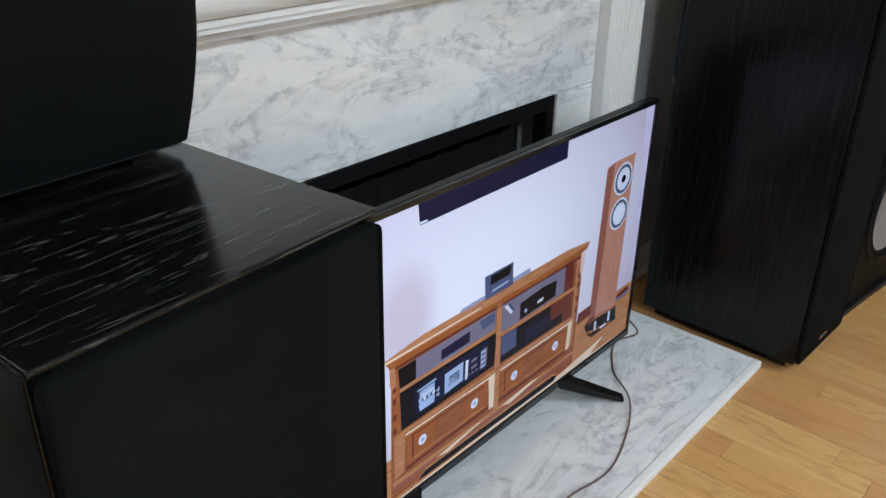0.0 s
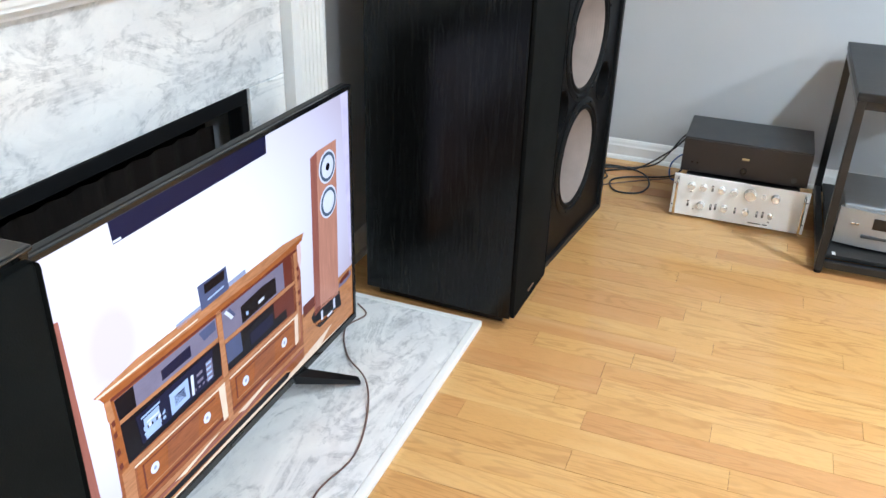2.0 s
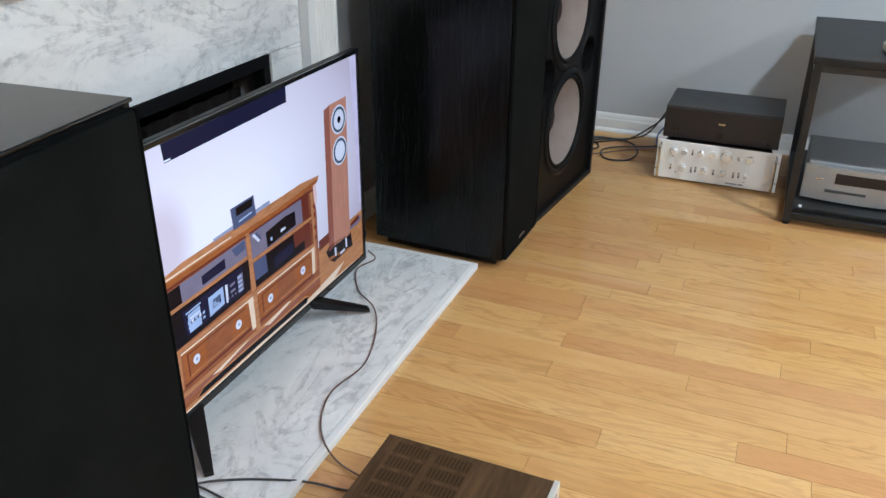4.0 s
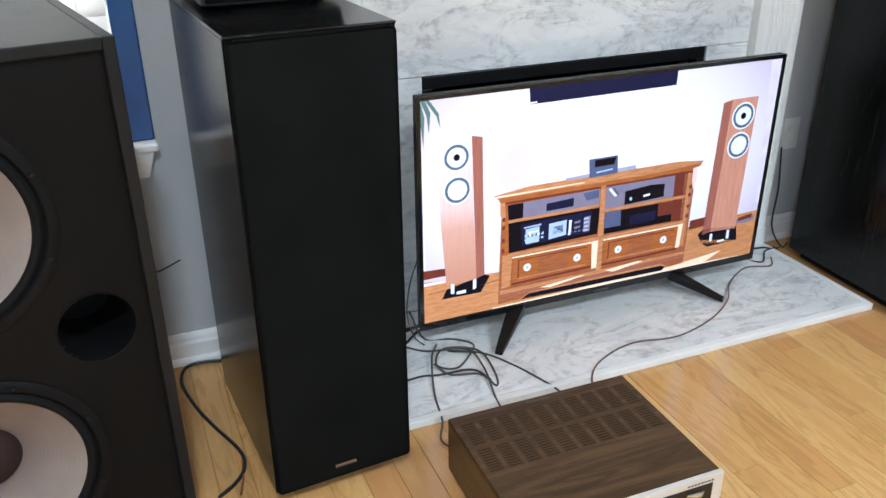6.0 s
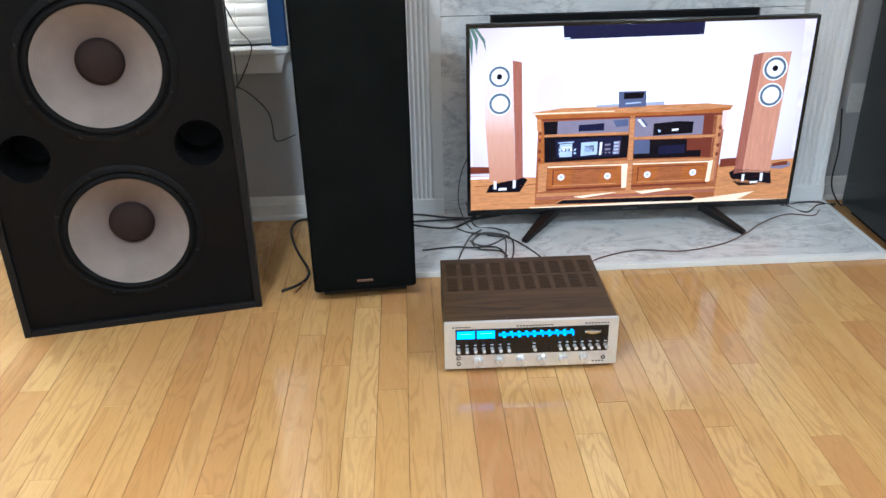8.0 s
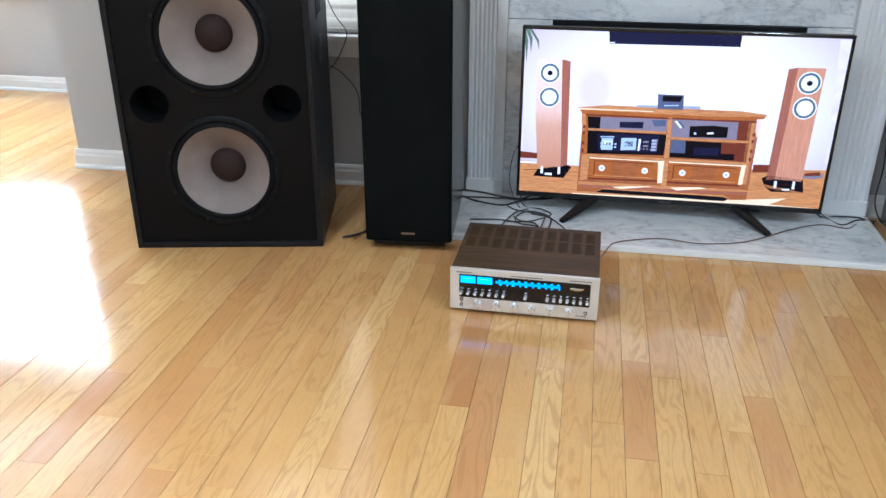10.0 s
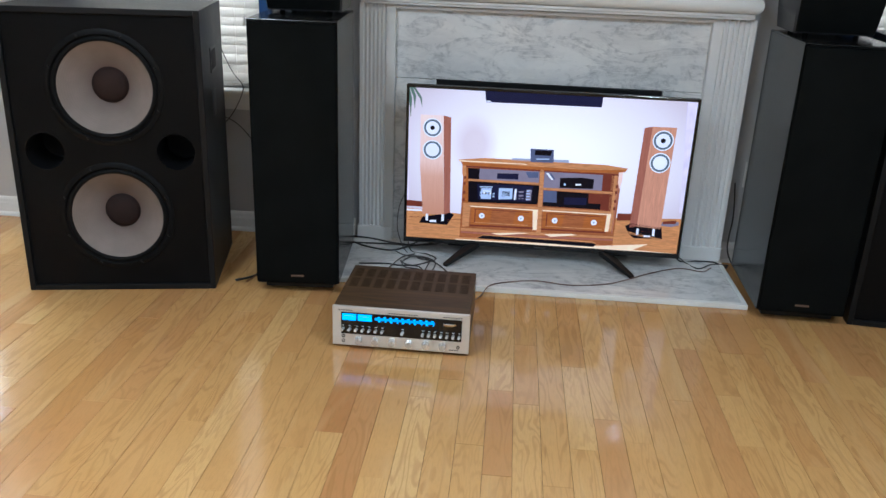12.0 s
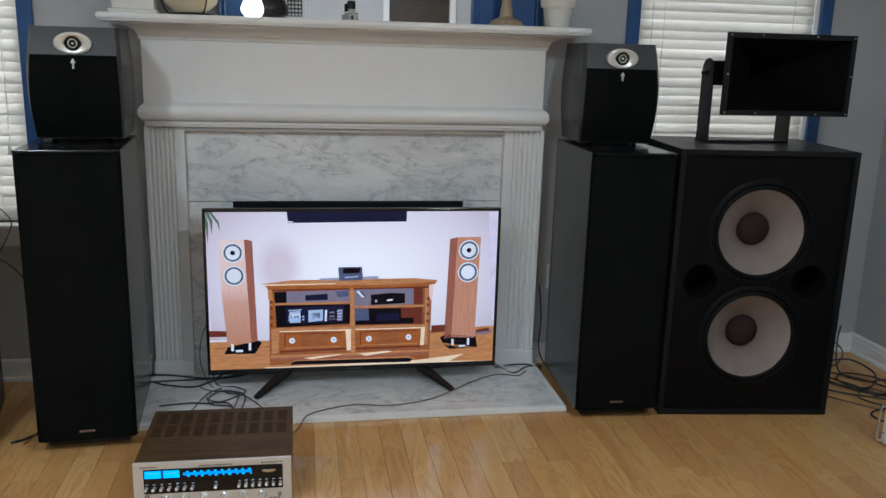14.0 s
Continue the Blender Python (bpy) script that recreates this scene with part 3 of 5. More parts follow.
part("header_slab", boxm((-0.683, 0.0, 0.793), (0.686, 0.026, 1.125), 0.002), marble, fp, "grey-veined white marble slab")
part("leg_slab", boxm((-0.683, 0.0, 0.022), (-0.497, 0.026, 0.791), 0.002), marble, fp)
part("leg_slab", boxm((0.516, 0.0, 0.022), (0.686, 0.026, 0.791), 0.002), marble, fp)


def pilaster(x0, x1, inner):
    """Fluted pilaster; inner: +1 when the plain band lies at its right side."""
    band = 0.038
    a, b = (x0 + 0.012, x1 - band) if inner > 0 else (x0 + band, x1 - 0.012)
    pts, n = [(x0, NORTH), (x0, -0.034)], 6
    w = (b - a) / n
    for k in range(n):
        for q in range(7):
            ang = math.pi * q / 6
            pts.append((a + w * (k + 0.12 + 0.76 * q / 6), -0.034 + 0.011 * math.sin(ang)))
    pts += [(x1, -0.034), (x1, NORTH)]
    return prism(pts, 0.085, 1.1143, 2)


part("pilaster", pilaster(-0.842, -0.683, 1), white_paint, fp, "fluted white pilaster")
part("pilaster", pilaster(0.686, 0.866, -1), white_paint, fp, "fluted white pilaster")
part("plinth", boxm((-0.850, -0.042, 0.0), (-0.683, NORTH, 0.085), 0.004), white_paint, fp)
part("plinth", boxm((0.686, -0.042, 0.0), (0.872, NORTH, 0.085), 0.004), white_paint, fp)
part("inner_bead", stepped(-0.68, 0.683, -0.03, 0.0, [(0.0, 1.096), (0.004, 1.101), (0.004, 1.109), (0.0, 1.114)]), white_paint, fp)
part("frieze_board", boxm((-0.834, -0.050, 1.1145), (0.850, NORTH, 1.50), 0.002), white_paint, fp)
half = [(0.0, 1.1145), (0.010, 1.116), (0.010, 1.125), (0.018, 1.127), (0.018, 1.138)]
half += [(0.014 + 0.034 * math.sin(math.pi * k / 10), 1.139 + 0.071 * (1 - math.cos(math.pi * k / 10)) / 2) for k in range(11)]
half += [(0.012, 1.213), (0.0, 1.215)]
part("half_round_moulding", stepped(-0.804, 0.820, -0.050, NORTH, half), white_paint, fp, smooth=True)
crown = [(0.0, 1.462), (0.008, 1.464), (0.010, 1.472), (0.008, 1.478), (0.012, 1.480)]
crown += [(0.012 + 0.083 * (1 - math.cos(math.pi / 2 * k / 8)), 1.480 + 0.036 * math.sin(math.pi / 2 * k / 8)) for k in range(1, 9)]
crown += [(0.099, 1.518), (0.099, 1.524)]
part("crown_moulding", stepped(-0.832, 0.848, -0.052, NORTH, crown), white_paint, fp, smooth=True)
part("mantel_shelf", stepped(-0.955, 0.990, -0.190, NORTH, [(-0.004, 1.524), (0.004, 1.527), (0.004, 1.531), (0.009, 1.535), (0.011, 1.542), (0.010, 1.551), (0.005, 1.557), (0.0, 1.558)]), white_paint, fp, smooth=True)
fb = bmesh.new()
rbox(fb, (-0.56, 0.55, 0.0), (0.58, 0.57, 0.9))
rbox(fb, (-0.56, 0.026, 0.0), (-0.53, 0.55, 0.9))
rbox(fb, (0.55, 0.026, 0.0), (0.58, 0.55, 0.9))
rbox(fb, (-0.53, 0.172, 0.82), (0.55, 0.55, 0.85))
rbox(fb, (-0.53, 0.0, -0.01), (0.55, 0.55, 0.02))
part("firebox", fb, soot, fp, "sooty black firebox")
surround_bm = bmesh.new()
rbox(surround_bm, (-0.495, 0.006, 0.752), (0.514, 0.05, 0.790), 0.003)
rbox(surround_bm, (-0.495, 0.006, 0.022), (-0.462, 0.05, 0.752), 0.003)
rbox(surround_bm, (0.481, 0.006, 0.022), (0.514, 0.05, 0.752), 0.003)
part("metal_frame", surround_bm, black_metal, fp)
scr = bmesh.new()
cols, rows_ = 84, 6
grid_v = [[scr.verts.new((-0.455 + 0.93 * i / cols, 0.10 + 0.006 * math.sin(i * 0.8), 0.03 + 0.66 * j / rows_)) for i in range(cols + 1)] for j in range(rows_ + 1)]
for j in range(rows_):
    for i in range(cols):
        scr.faces.new((grid_v[j][i], grid_v[j][i + 1], grid_v[j + 1][i + 1], grid_v[j + 1][i]))
bmesh.ops.solidify(scr, geom=scr.faces[:], thickness=0.003)
part("mesh_curtain", scr, mesh_metal, fp, "folded bronze mesh fire curtain")

hearth = thing("hearth", "white marble hearth slab with pale stone edging", "hearth", kind="structure")
part("hearth_slab", boxm((-0.862, -0.528, 0.0), (0.852, -0.043, 0.021), 0.002), hearth_marble, hearth)
part("edging", boxm((-0.884, -0.552, 0.0), (0.874, -0.529, 0.023), 0.003), trim_stone, hearth)
part("edging", boxm((0.853, -0.529, 0.0), (0.874, -0.043, 0.023), 0.003), trim_stone, hearth)
part("edging", boxm((-0.884, -0.529, 0.0), (-0.863, -0.043, 0.023), 0.003), trim_stone, hearth)
part("hearth_back", boxm((-0.682, -0.042, 0.0), (0.685, -0.001, 0.021)), hearth_marble, hearth)

# ---- television ----
tv = thing("television", "large flat black television, switched on, standing on the hearth", "television")
SX0, SX1, SZ0, SZ1, SY = -0.590, 0.626, 0.110, 0.789, -0.2255
part("back_cover", boxm((-0.50, -0.205, 0.13), (0.54, -0.165, 0.62), 0.012), black_plastic, tv)
part("cabinet", boxm((-0.602, -0.222, 0.090), (0.638, -0.200, 0.802), 0.004), black_plastic, tv)
for lo, hi in (((-0.602, -0.231, SZ1), (0.638, -0.222, 0.802)), ((-0.602, -0.231, 0.088), (0.638, -0.222, SZ0)), ((-0.602, -0.231, SZ0), (SX0, -0.222, SZ1)), ((SX1, -0.231, SZ0), (0.638, -0.222, SZ1))):
    part("bezel", boxm(lo, hi, 0.002), gloss_black, tv)
part("badge", boxm((-0.008, -0.2335, 0.096), (0.044, -0.231, 0.102)), dark_grey, tv)
screen = part("screen", boxm((SX0, SY, SZ0), (SX1, -0.2222, SZ1)), screen_lilac, tv, "lit screen showing a room with loudspeakers and a wooden cabinet")


def flat(pts, y):
    bm = bmesh.new()
    bm.faces.new([bm.verts.new((x, y, z)) for x, z in pts])
    return bm


def picture(name, material, layer, pts):
    part(name, flat([(SX0 + u * (SX1 - SX0), SZ0 + v * (SZ1 - SZ0)) for u, v in pts], SY - 0.0004 * layer), material, screen)


def picture_disc(name, material, layer, u, v, r):
    x, z = SX0 + u * (SX1 - SX0), SZ0 + v * (SZ1 - SZ0)
    part(name, flat([(x + r * math.cos(2 * math.pi * k / 28), z + r * math.sin(2 * math.pi * k / 28)) for k in range(28)], SY - 0.0004 * layer), material, screen)


def picture_driver(u, v, r, plug):
    r *= SX1 - SX0
    picture_disc("picture_driver_ring", paper_white, 3, u, v, r * 1.02)
    picture_disc("picture_driver_ring", ring_grey, 4, u, v, r * 0.90)
    picture_disc("picture_driver_cone", paper_white, 5, u, v, r * 0.70)
    if plug:
        picture_disc("picture_driver_plug", black_ink, 6, u, v, r * 0.24)


def picture_knob(u, v):
    picture_disc("picture_knob", paper_white, 5, u, v, 0.013)
    picture_disc("picture_knob_core", grey_blue, 6, u, v, 0.0045)


picture("picture_floor", orange_floor, 1, [(0, 0.202), (0.204, 0.182), (0.775, 0.222), (1, 0.241), (1, 0), (0, 0)])
picture("picture_skirting", red_brown, 2, [(0, 0.258), (0.059, 0.252), (0.059, 0.216), (0, 0.216)])
picture("picture_skirting", red_brown, 2, [(0.771, 0.253), (0.825, 0.257), (0.826, 0.211), (0.771, 0.204)])
picture("picture_sunlight", cream_glow, 2, [(0.185, 0.005), (0.356, 0.009), (0.715, 0.021), (0.893, 0.054), (0.841, 0.008), (0.996, 0), (0.996, 0), (0.185, 0)])
picture("picture_tower_front", tower_sunlit, 2, [(0.042, 0.83), (0.124, 0.832), (0.131, 0.489), (0.139, 0.17), (0.059, 0.166), (0.045, 0.487)])
picture("picture_tower_side", dark_pink_wood, 2, [(0.124, 0.832), (0.151, 0.821), (0.161, 0.186), (0.139, 0.17)])
picture("picture_base", black_ink, 2, [(0.047, 0.103), (0.06, 0.148), (0.163, 0.185), (0.176, 0.173), (0.152, 0.1)])
picture("picture_tower_front", pink_wood, 2, [(0.857, 0.833), (0.941, 0.834), (0.935, 0.518), (0.93, 0.163), (0.845, 0.17), (0.851, 0.523)])
picture("picture_tower_side", dark_pink_wood, 2, [(0.83, 0.822), (0.857, 0.833), (0.845, 0.17), (0.818, 0.161)])
picture("picture_base", black_ink, 2, [(0.803, 0.17), (0.822, 0.192), (0.934, 0.174), (0.942, 0.096), (0.84, 0.09), (0.818, 0.119)])
picture("picture_cabinet", orange_wood, 2, [(0.204, 0.535), (0.771, 0.538), (0.765, 0.024), (0.715, 0.025), (0.69, 0.05), (0.289, 0.049), (0.264, 0.022), (0.2, 0.018)])
picture("picture_cabinet_top", light_orange, 3, [(0.182, 0.55), (0.279, 0.571), (0.709, 0.571), (0.79, 0.556), (0.78, 0.53), (0.629, 0.516), (0.204, 0.517)])
picture("picture_gap", black_ink, 3, [(0.264, 0.019), (0.287, 0.042), (0.69, 0.039), (0.707, 0.029), (0.695, 0.011)])
picture("picture_recess", grey_lilac, 3, [(0.219, 0.498), (0.478, 0.502), (0.479, 0.424), (0.223, 0.426)])
picture("picture_recess", black_ink, 4, [(0.219, 0.498), (0.262, 0.499), (0.262, 0.427), (0.223, 0.426)])
picture("picture_box", dark_blue_ink, 4, [(0.326, 0.474), (0.403, 0.48), (0.403, 0.44), (0.326, 0.438)])
picture("picture_recess", black_ink, 3, [(0.223, 0.412), (0.483, 0.409), (0.479, 0.28), (0.226, 0.267)])
picture("picture_stereo", dark_blue_ink, 4, [(0.256, 0.395), (0.459, 0.403), (0.456, 0.293), (0.262, 0.29)])
picture("picture_stereo_display", pale_blue, 5, [(0.271, 0.369), (0.309, 0.373), (0.309, 0.297), (0.271, 0.296)])
picture("picture_stereo_display", pale_blue, 5, [(0.336, 0.375), (0.386, 0.379), (0.386, 0.306), (0.336, 0.298)])
picture("picture_stereo_display", dark_blue_ink, 5, [(0.347, 0.356), (0.376, 0.358), (0.376, 0.321), (0.347, 0.319)])
picture("picture_stereo_display", grey_lilac, 5, [(0.436, 0.376), (0.455, 0.378), (0.454, 0.304), (0.436, 0.302)])
picture("picture_recess", grey_lilac, 3, [(0.496, 0.504), (0.704, 0.504), (0.705, 0.399), (0.496, 0.397)])
picture("picture_recess", red_brown, 3, [(0.704, 0.504), (0.745, 0.509), (0.746, 0.263), (0.707, 0.27)])
picture("picture_recess", black_ink, 3, [(0.497, 0.379), (0.705, 0.376), (0.707, 0.27), (0.499, 0.271)])
picture("picture_amp", black_ink, 4, [(0.553, 0.468), (0.629, 0.478), (0.674, 0.472), (0.674, 0.408), (0.554, 0.401)])
picture("picture_box", dark_blue_ink, 4, [(0.574, 0.34), (0.655, 0.345), (0.655, 0.296), (0.575, 0.291)])
picture("picture_shelf", light_orange, 4, [(0.223, 0.426), (0.479, 0.428), (0.479, 0.413), (0.223, 0.412)])
picture("picture_shelf", light_orange, 4, [(0.496, 0.397), (0.744, 0.396), (0.744, 0.381), (0.497, 0.382)])
picture("picture_divider", light_orange, 4, [(0.48, 0.516), (0.494, 0.516), (0.5, 0.069), (0.483, 0.067)])
picture("picture_stile", light_orange, 3, [(0.735, 0.506), (0.761, 0.52), (0.76, 0.128), (0.739, 0.126)])
picture("picture_drawer", deep_orange, 3, [(0.24, 0.237), (0.464, 0.237), (0.465, 0.121), (0.24, 0.113)])
picture("picture_drawer", deep_orange, 3, [(0.503, 0.237), (0.734, 0.237), (0.731, 0.123), (0.504, 0.117)])
picture("picture_highlight", cream_glow, 4, [(0.464, 0.244), (0.484, 0.246), (0.484, 0.104), (0.469, 0.102)])
picture("picture_highlight", cream_glow, 4, [(0.734, 0.245), (0.748, 0.248), (0.745, 0.125), (0.731, 0.119)])
picture("picture_highlight", light_orange, 4, [(0.208, 0.258), (0.236, 0.259), (0.232, 0.099), (0.208, 0.094)])
picture("picture_books", grey_blue, 3, [(0.375, 0.58), (0.578, 0.589), (0.58, 0.57), (0.377, 0.562)])
picture("picture_clock", slate, 4, [(0.439, 0.65), (0.522, 0.65), (0.525, 0.565), (0.443, 0.562)])
picture("picture_clock_face", black_ink, 5, [(0.456, 0.642), (0.517, 0.643), (0.513, 0.61), (0.456, 0.609)])
picture("picture_wall_edge", shade_far, 1, [(0, 0.776), (0.002, 0.776), (0.007, 0.256), (0, 0.251)])
picture("picture_wall_edge", shade_far, 1, [(0.966, 0.996), (1, 0.996), (1, 0.282), (0.991, 0.283)])
picture("picture_cornice", deep_orange, 4, [(0.193, 0.536), (0.629, 0.531), (0.784, 0.545), (0.78, 0.53), (0.629, 0.512), (0.2, 0.514)])
picture("picture_cornice_light", cream_glow, 5, [(0.186, 0.547), (0.431, 0.548), (0.431, 0.543), (0.188, 0.539)])
picture("picture_cornice_shadow", red_brown, 4, [(0.208, 0.513), (0.761, 0.516), (0.762, 0.505), (0.208, 0.503)])
picture("picture_stile", deep_orange, 4, [(0.204, 0.503), (0.219, 0.502), (0.226, 0.26), (0.211, 0.257)])
picture("picture_scroll", light_orange, 5, [(0.199, 0.514), (0.212, 0.513), (0.215, 0.448), (0.21, 0.406), (0.2, 0.456)])
picture("picture_scroll", pale_wood, 5, [(0.759, 0.527), (0.774, 0.53), (0.774, 0.47), (0.767, 0.414), (0.76, 0.459)])
picture("picture_side", dark_pink_wood, 3, [(0.755, 0.509), (0.767, 0.527), (0.76, 0.101), (0.756, 0.124)])
picture("picture_rail", light_orange, 4, [(0.211, 0.265), (0.748, 0.263), (0.748, 0.248), (0.211, 0.246)])
picture("picture_drawer_rim", cream_glow, 4, [(0.236, 0.244), (0.468, 0.244), (0.468, 0.236), (0.236, 0.237)])
picture("picture_drawer_rim", cream_glow, 4, [(0.499, 0.245), (0.734, 0.245), (0.734, 0.237), (0.499, 0.237)])
picture("picture_drawer_rim", red_brown, 4, [(0.236, 0.113), (0.469, 0.121), (0.469, 0.109), (0.236, 0.102)])
picture("picture_drawer_rim", red_brown, 4, [(0.5, 0.118), (0.735, 0.123), (0.735, 0.111), (0.5, 0.106)])
picture("picture_drawer_shade", orange_wood, 4, [(0.317, 0.238), (0.404, 0.238), (0.394, 0.12), (0.308, 0.117)])
picture("picture_drawer_shade", orange_wood, 4, [(0.583, 0.238), (0.656, 0.236), (0.649, 0.119), (0.572, 0.119)])
picture("picture_base_rail", light_orange, 3, [(0.204, 0.087), (0.473, 0.087), (0.764, 0.093), (0.764, 0.078), (0.473, 0.068), (0.204, 0.065)])
picture("picture_base_rail", dark_pink_wood, 3, [(0.204, 0.062), (0.473, 0.064), (0.765, 0.074), (0.765, 0.062), (0.473, 0.049), (0.204, 0.051)])
picture("picture_base_glint", cream_glow, 4, [(0.317, 0.061), (0.433, 0.079), (0.457, 0.077), (0.348, 0.051)])
picture("picture_base_glint", cream_glow, 4, [(0.512, 0.079), (0.612, 0.092), (0.633, 0.086), (0.536, 0.062)])
picture("picture_stereo_key", pale_blue, 5, [(0.266, 0.38), (0.313, 0.384), (0.313, 0.377), (0.266, 0.373)])
picture("picture_stereo_key", paper_white, 5, [(0.393, 0.375), (0.401, 0.374), (0.399, 0.301), (0.392, 0.301)])
picture("picture_stereo_key", grey_lilac, 5, [(0.409, 0.363), (0.426, 0.365), (0.426, 0.354), (0.409, 0.352)])
picture("picture_stereo_key", grey_lilac, 5, [(0.409, 0.337), (0.426, 0.339), (0.426, 0.328), (0.409, 0.326)])
picture("picture_stereo_key", paper_white, 6, [(0.277, 0.354), (0.307, 0.355), (0.307, 0.348), (0.277, 0.347)])
picture("picture_stereo_key", dark_blue_ink, 6, [(0.277, 0.339), (0.307, 0.341), (0.307, 0.33), (0.277, 0.328)])
picture("picture_books", paper_white, 5, [(0.502, 0.493), (0.51, 0.496), (0.53, 0.454), (0.522, 0.451)])
picture("picture_books", slate, 5, [(0.514, 0.492), (0.52, 0.496), (0.536, 0.458), (0.53, 0.454)])
picture("picture_books", slate, 5, [(0.428, 0.494), (0.474, 0.498), (0.475, 0.461), (0.44, 0.456)])
picture("picture_amp_lamp", paper_white, 5, [(0.61, 0.435), (0.63, 0.437), (0.63, 0.426), (0.61, 0.423)])
picture("picture_amp_lamp", pale_blue, 5, [(0.568, 0.434), (0.575, 0.433), (0.576, 0.418), (0.568, 0.419)])
picture("picture_box_legs", black_ink, 4, [(0.566, 0.359), (0.61, 0.375), (0.63, 0.355), (0.61, 0.341)])
picture("picture_tower_leg", paper_white, 3, [(0.071, 0.169), (0.08, 0.168), (0.08, 0.121), (0.071, 0.122)])
picture("picture_tower_leg", paper_white, 3, [(0.13, 0.17), (0.139, 0.173), (0.139, 0.126), (0.13, 0.123)])
picture("picture_tower_leg", paper_white, 3, [(0.845, 0.159), (0.854, 0.158), (0.854, 0.116), (0.846, 0.116)])
picture("picture_tower_leg", paper_white, 3, [(0.903, 0.162), (0.911, 0.161), (0.912, 0.114), (0.903, 0.115)])
picture("picture_base_plate", paper_white, 3, [(0.086, 0.128), (0.111, 0.129), (0.111, 0.114), (0.086, 0.113)])
picture("picture_base_plate", paper_white, 3, [(0.873, 0.114), (0.897, 0.116), (0.897, 0.104), (0.874, 0.102)])
picture("picture_glint", paper_white, 3, [(0.271, 0.941), (0.288, 0.941), (0.288, 0.934), (0.271, 0.934)])
picture("picture_cable", paper_white, 2, [(0, 0.197), (0.057, 0.195), (0.057, 0.184), (0, 0.183)])
picture("picture_cable", grey_lilac, 2, [(0.934, 0.21), (0.992, 0.22), (0.994, 0.197), (0.967, 0.183), (0.93, 0.187)])
picture("picture_cable", red_brown, 3, [(0.936, 0.217), (0.983, 0.229), (0.983, 0.206), (0.936, 0.198)])
picture("picture_floor_streak", light_orange, 2, [(0.006, 0.071), (0.185, 0.096), (0.185, 0.082), (0.006, 0.053)])
picture("picture_floor_streak", light_orange, 2, [(0.776, 0.146), (0.994, 0.079), (0.995, 0.064), (0.776, 0.126)])
picture("picture_clock_lamp", pale_blue, 6, [(0.462, 0.587), (0.509, 0.592), (0.509, 0.585), (0.462, 0.58)])
picture("picture_soundbar", dark_blue_ink, 2, [(0.267, 1), (0.676, 1), (0.675, 0.936), (0.271, 0.931)])
picture("picture_leaf", leaf_green, 2, [(0.011, 1), (0.021, 1), (0.044, 0.941), (0.047, 0.879), (0.038, 0.931)])
picture("picture_leaf", leaf_green, 2, [(0.0, 1), (0.011, 1), (0.024, 0.948), (0.02, 0.862), (0.014, 0.941)])
picture("picture_leaf", leaf_green, 2, [(0, 1), (0.0, 1), (0.01, 0.931), (0.006, 0.804), (0, 0.914)])
for k in range(5):
    u = 0.268 + k * 0.0115
    picture("picture_stereo_key", paper_white if k % 2 else pale_blue, 7, [(u, 0.345 - 0.002 * k), (u + 0.007, 0.345), (u + 0.007, 0.331), (u, 0.330)])
    picture("picture_stereo_key", pale_blue, 7, [(u, 0.322), (u + 0.007, 0.322), (u + 0.007, 0.312), (u, 0.312)])
    picture("picture_stereo_key", grey_lilac, 7, [(u + 0.130, 0.318), (u + 0.136, 0.318), (u + 0.136, 0.310), (u + 0.130, 0.310)])
for k in range(4):
    picture("picture_stereo_key", pale_blue, 7, [(0.436, 0.372 - k * 0.019), (0.450, 0.373 - k * 0.019), (0.450, 0.365 - k * 0.019), (0.436, 0.364 - k * 0.019)])
picture("picture_shelf_back", slate, 4, [(0.497, 0.379), (0.545, 0.379), (0.548, 0.30), (0.499, 0.30)])
picture("picture_shelf_back", red_brown, 4, [(0.66, 0.376), (0.705, 0.376), (0.707, 0.31), (0.662, 0.31)])
for u0, u1, v0, v1 in ((0.24, 0.464, 0.113, 0.237), (0.503, 0.734, 0.117, 0.237)):
    picture("picture_drawer_edge", red_brown, 5, [(u0 + 0.012, v1 - 0.012), (u1 - 0.012, v1 - 0.012), (u1 - 0.012, v1 - 0.017), (u0 + 0.012, v1 - 0.017)])
    picture("picture_drawer_edge", red_brown, 5, [(u0 + 0.012, v1 - 0.012), (u0 + 0.016, v1 - 0.012), (u0 + 0.016, v0 + 0.016), (u0 + 0.012, v0 + 0.016)])
    picture("picture_drawer_edge", light_orange, 5, [(u0 + 0.012, v0 + 0.020), (u1 - 0.012, v0 + 0.022), (u1 - 0.012, v0 + 0.016), (u0 + 0.012, v0 + 0.014)])
for u in (0.205, 0.752):
    for v in (0.44, 0.40, 0.34, 0.29):
        picture("picture_carving", red_brown, 6, [(u, v), (u + 0.008, v + 0.006), (u + 0.009, v - 0.014), (u + 0.002, v - 0.018)])
for k in range(7):
    u = 0.01 + k * 0.142
    picture("picture_floor_streak", red_brown, 2, [(u, 0.142 - 0.004 * (k % 3)), (u + 0.05, 0.146), (u + 0.05, 0.143), (u, 0.139 - 0.004 * (k % 3))])
picture_driver(0.086, 0.749, 0.034, True)
picture_driver(0.088, 0.605, 0.035, False)
picture_driver(0.899, 0.748, 0.036, True)
picture_driver(0.898, 0.604, 0.036, False)
picture_knob(0.279, 0.179)
picture_knob(0.423, 0.177)
picture_knob(0.547, 0.177)
picture_knob(0.689, 0.18)
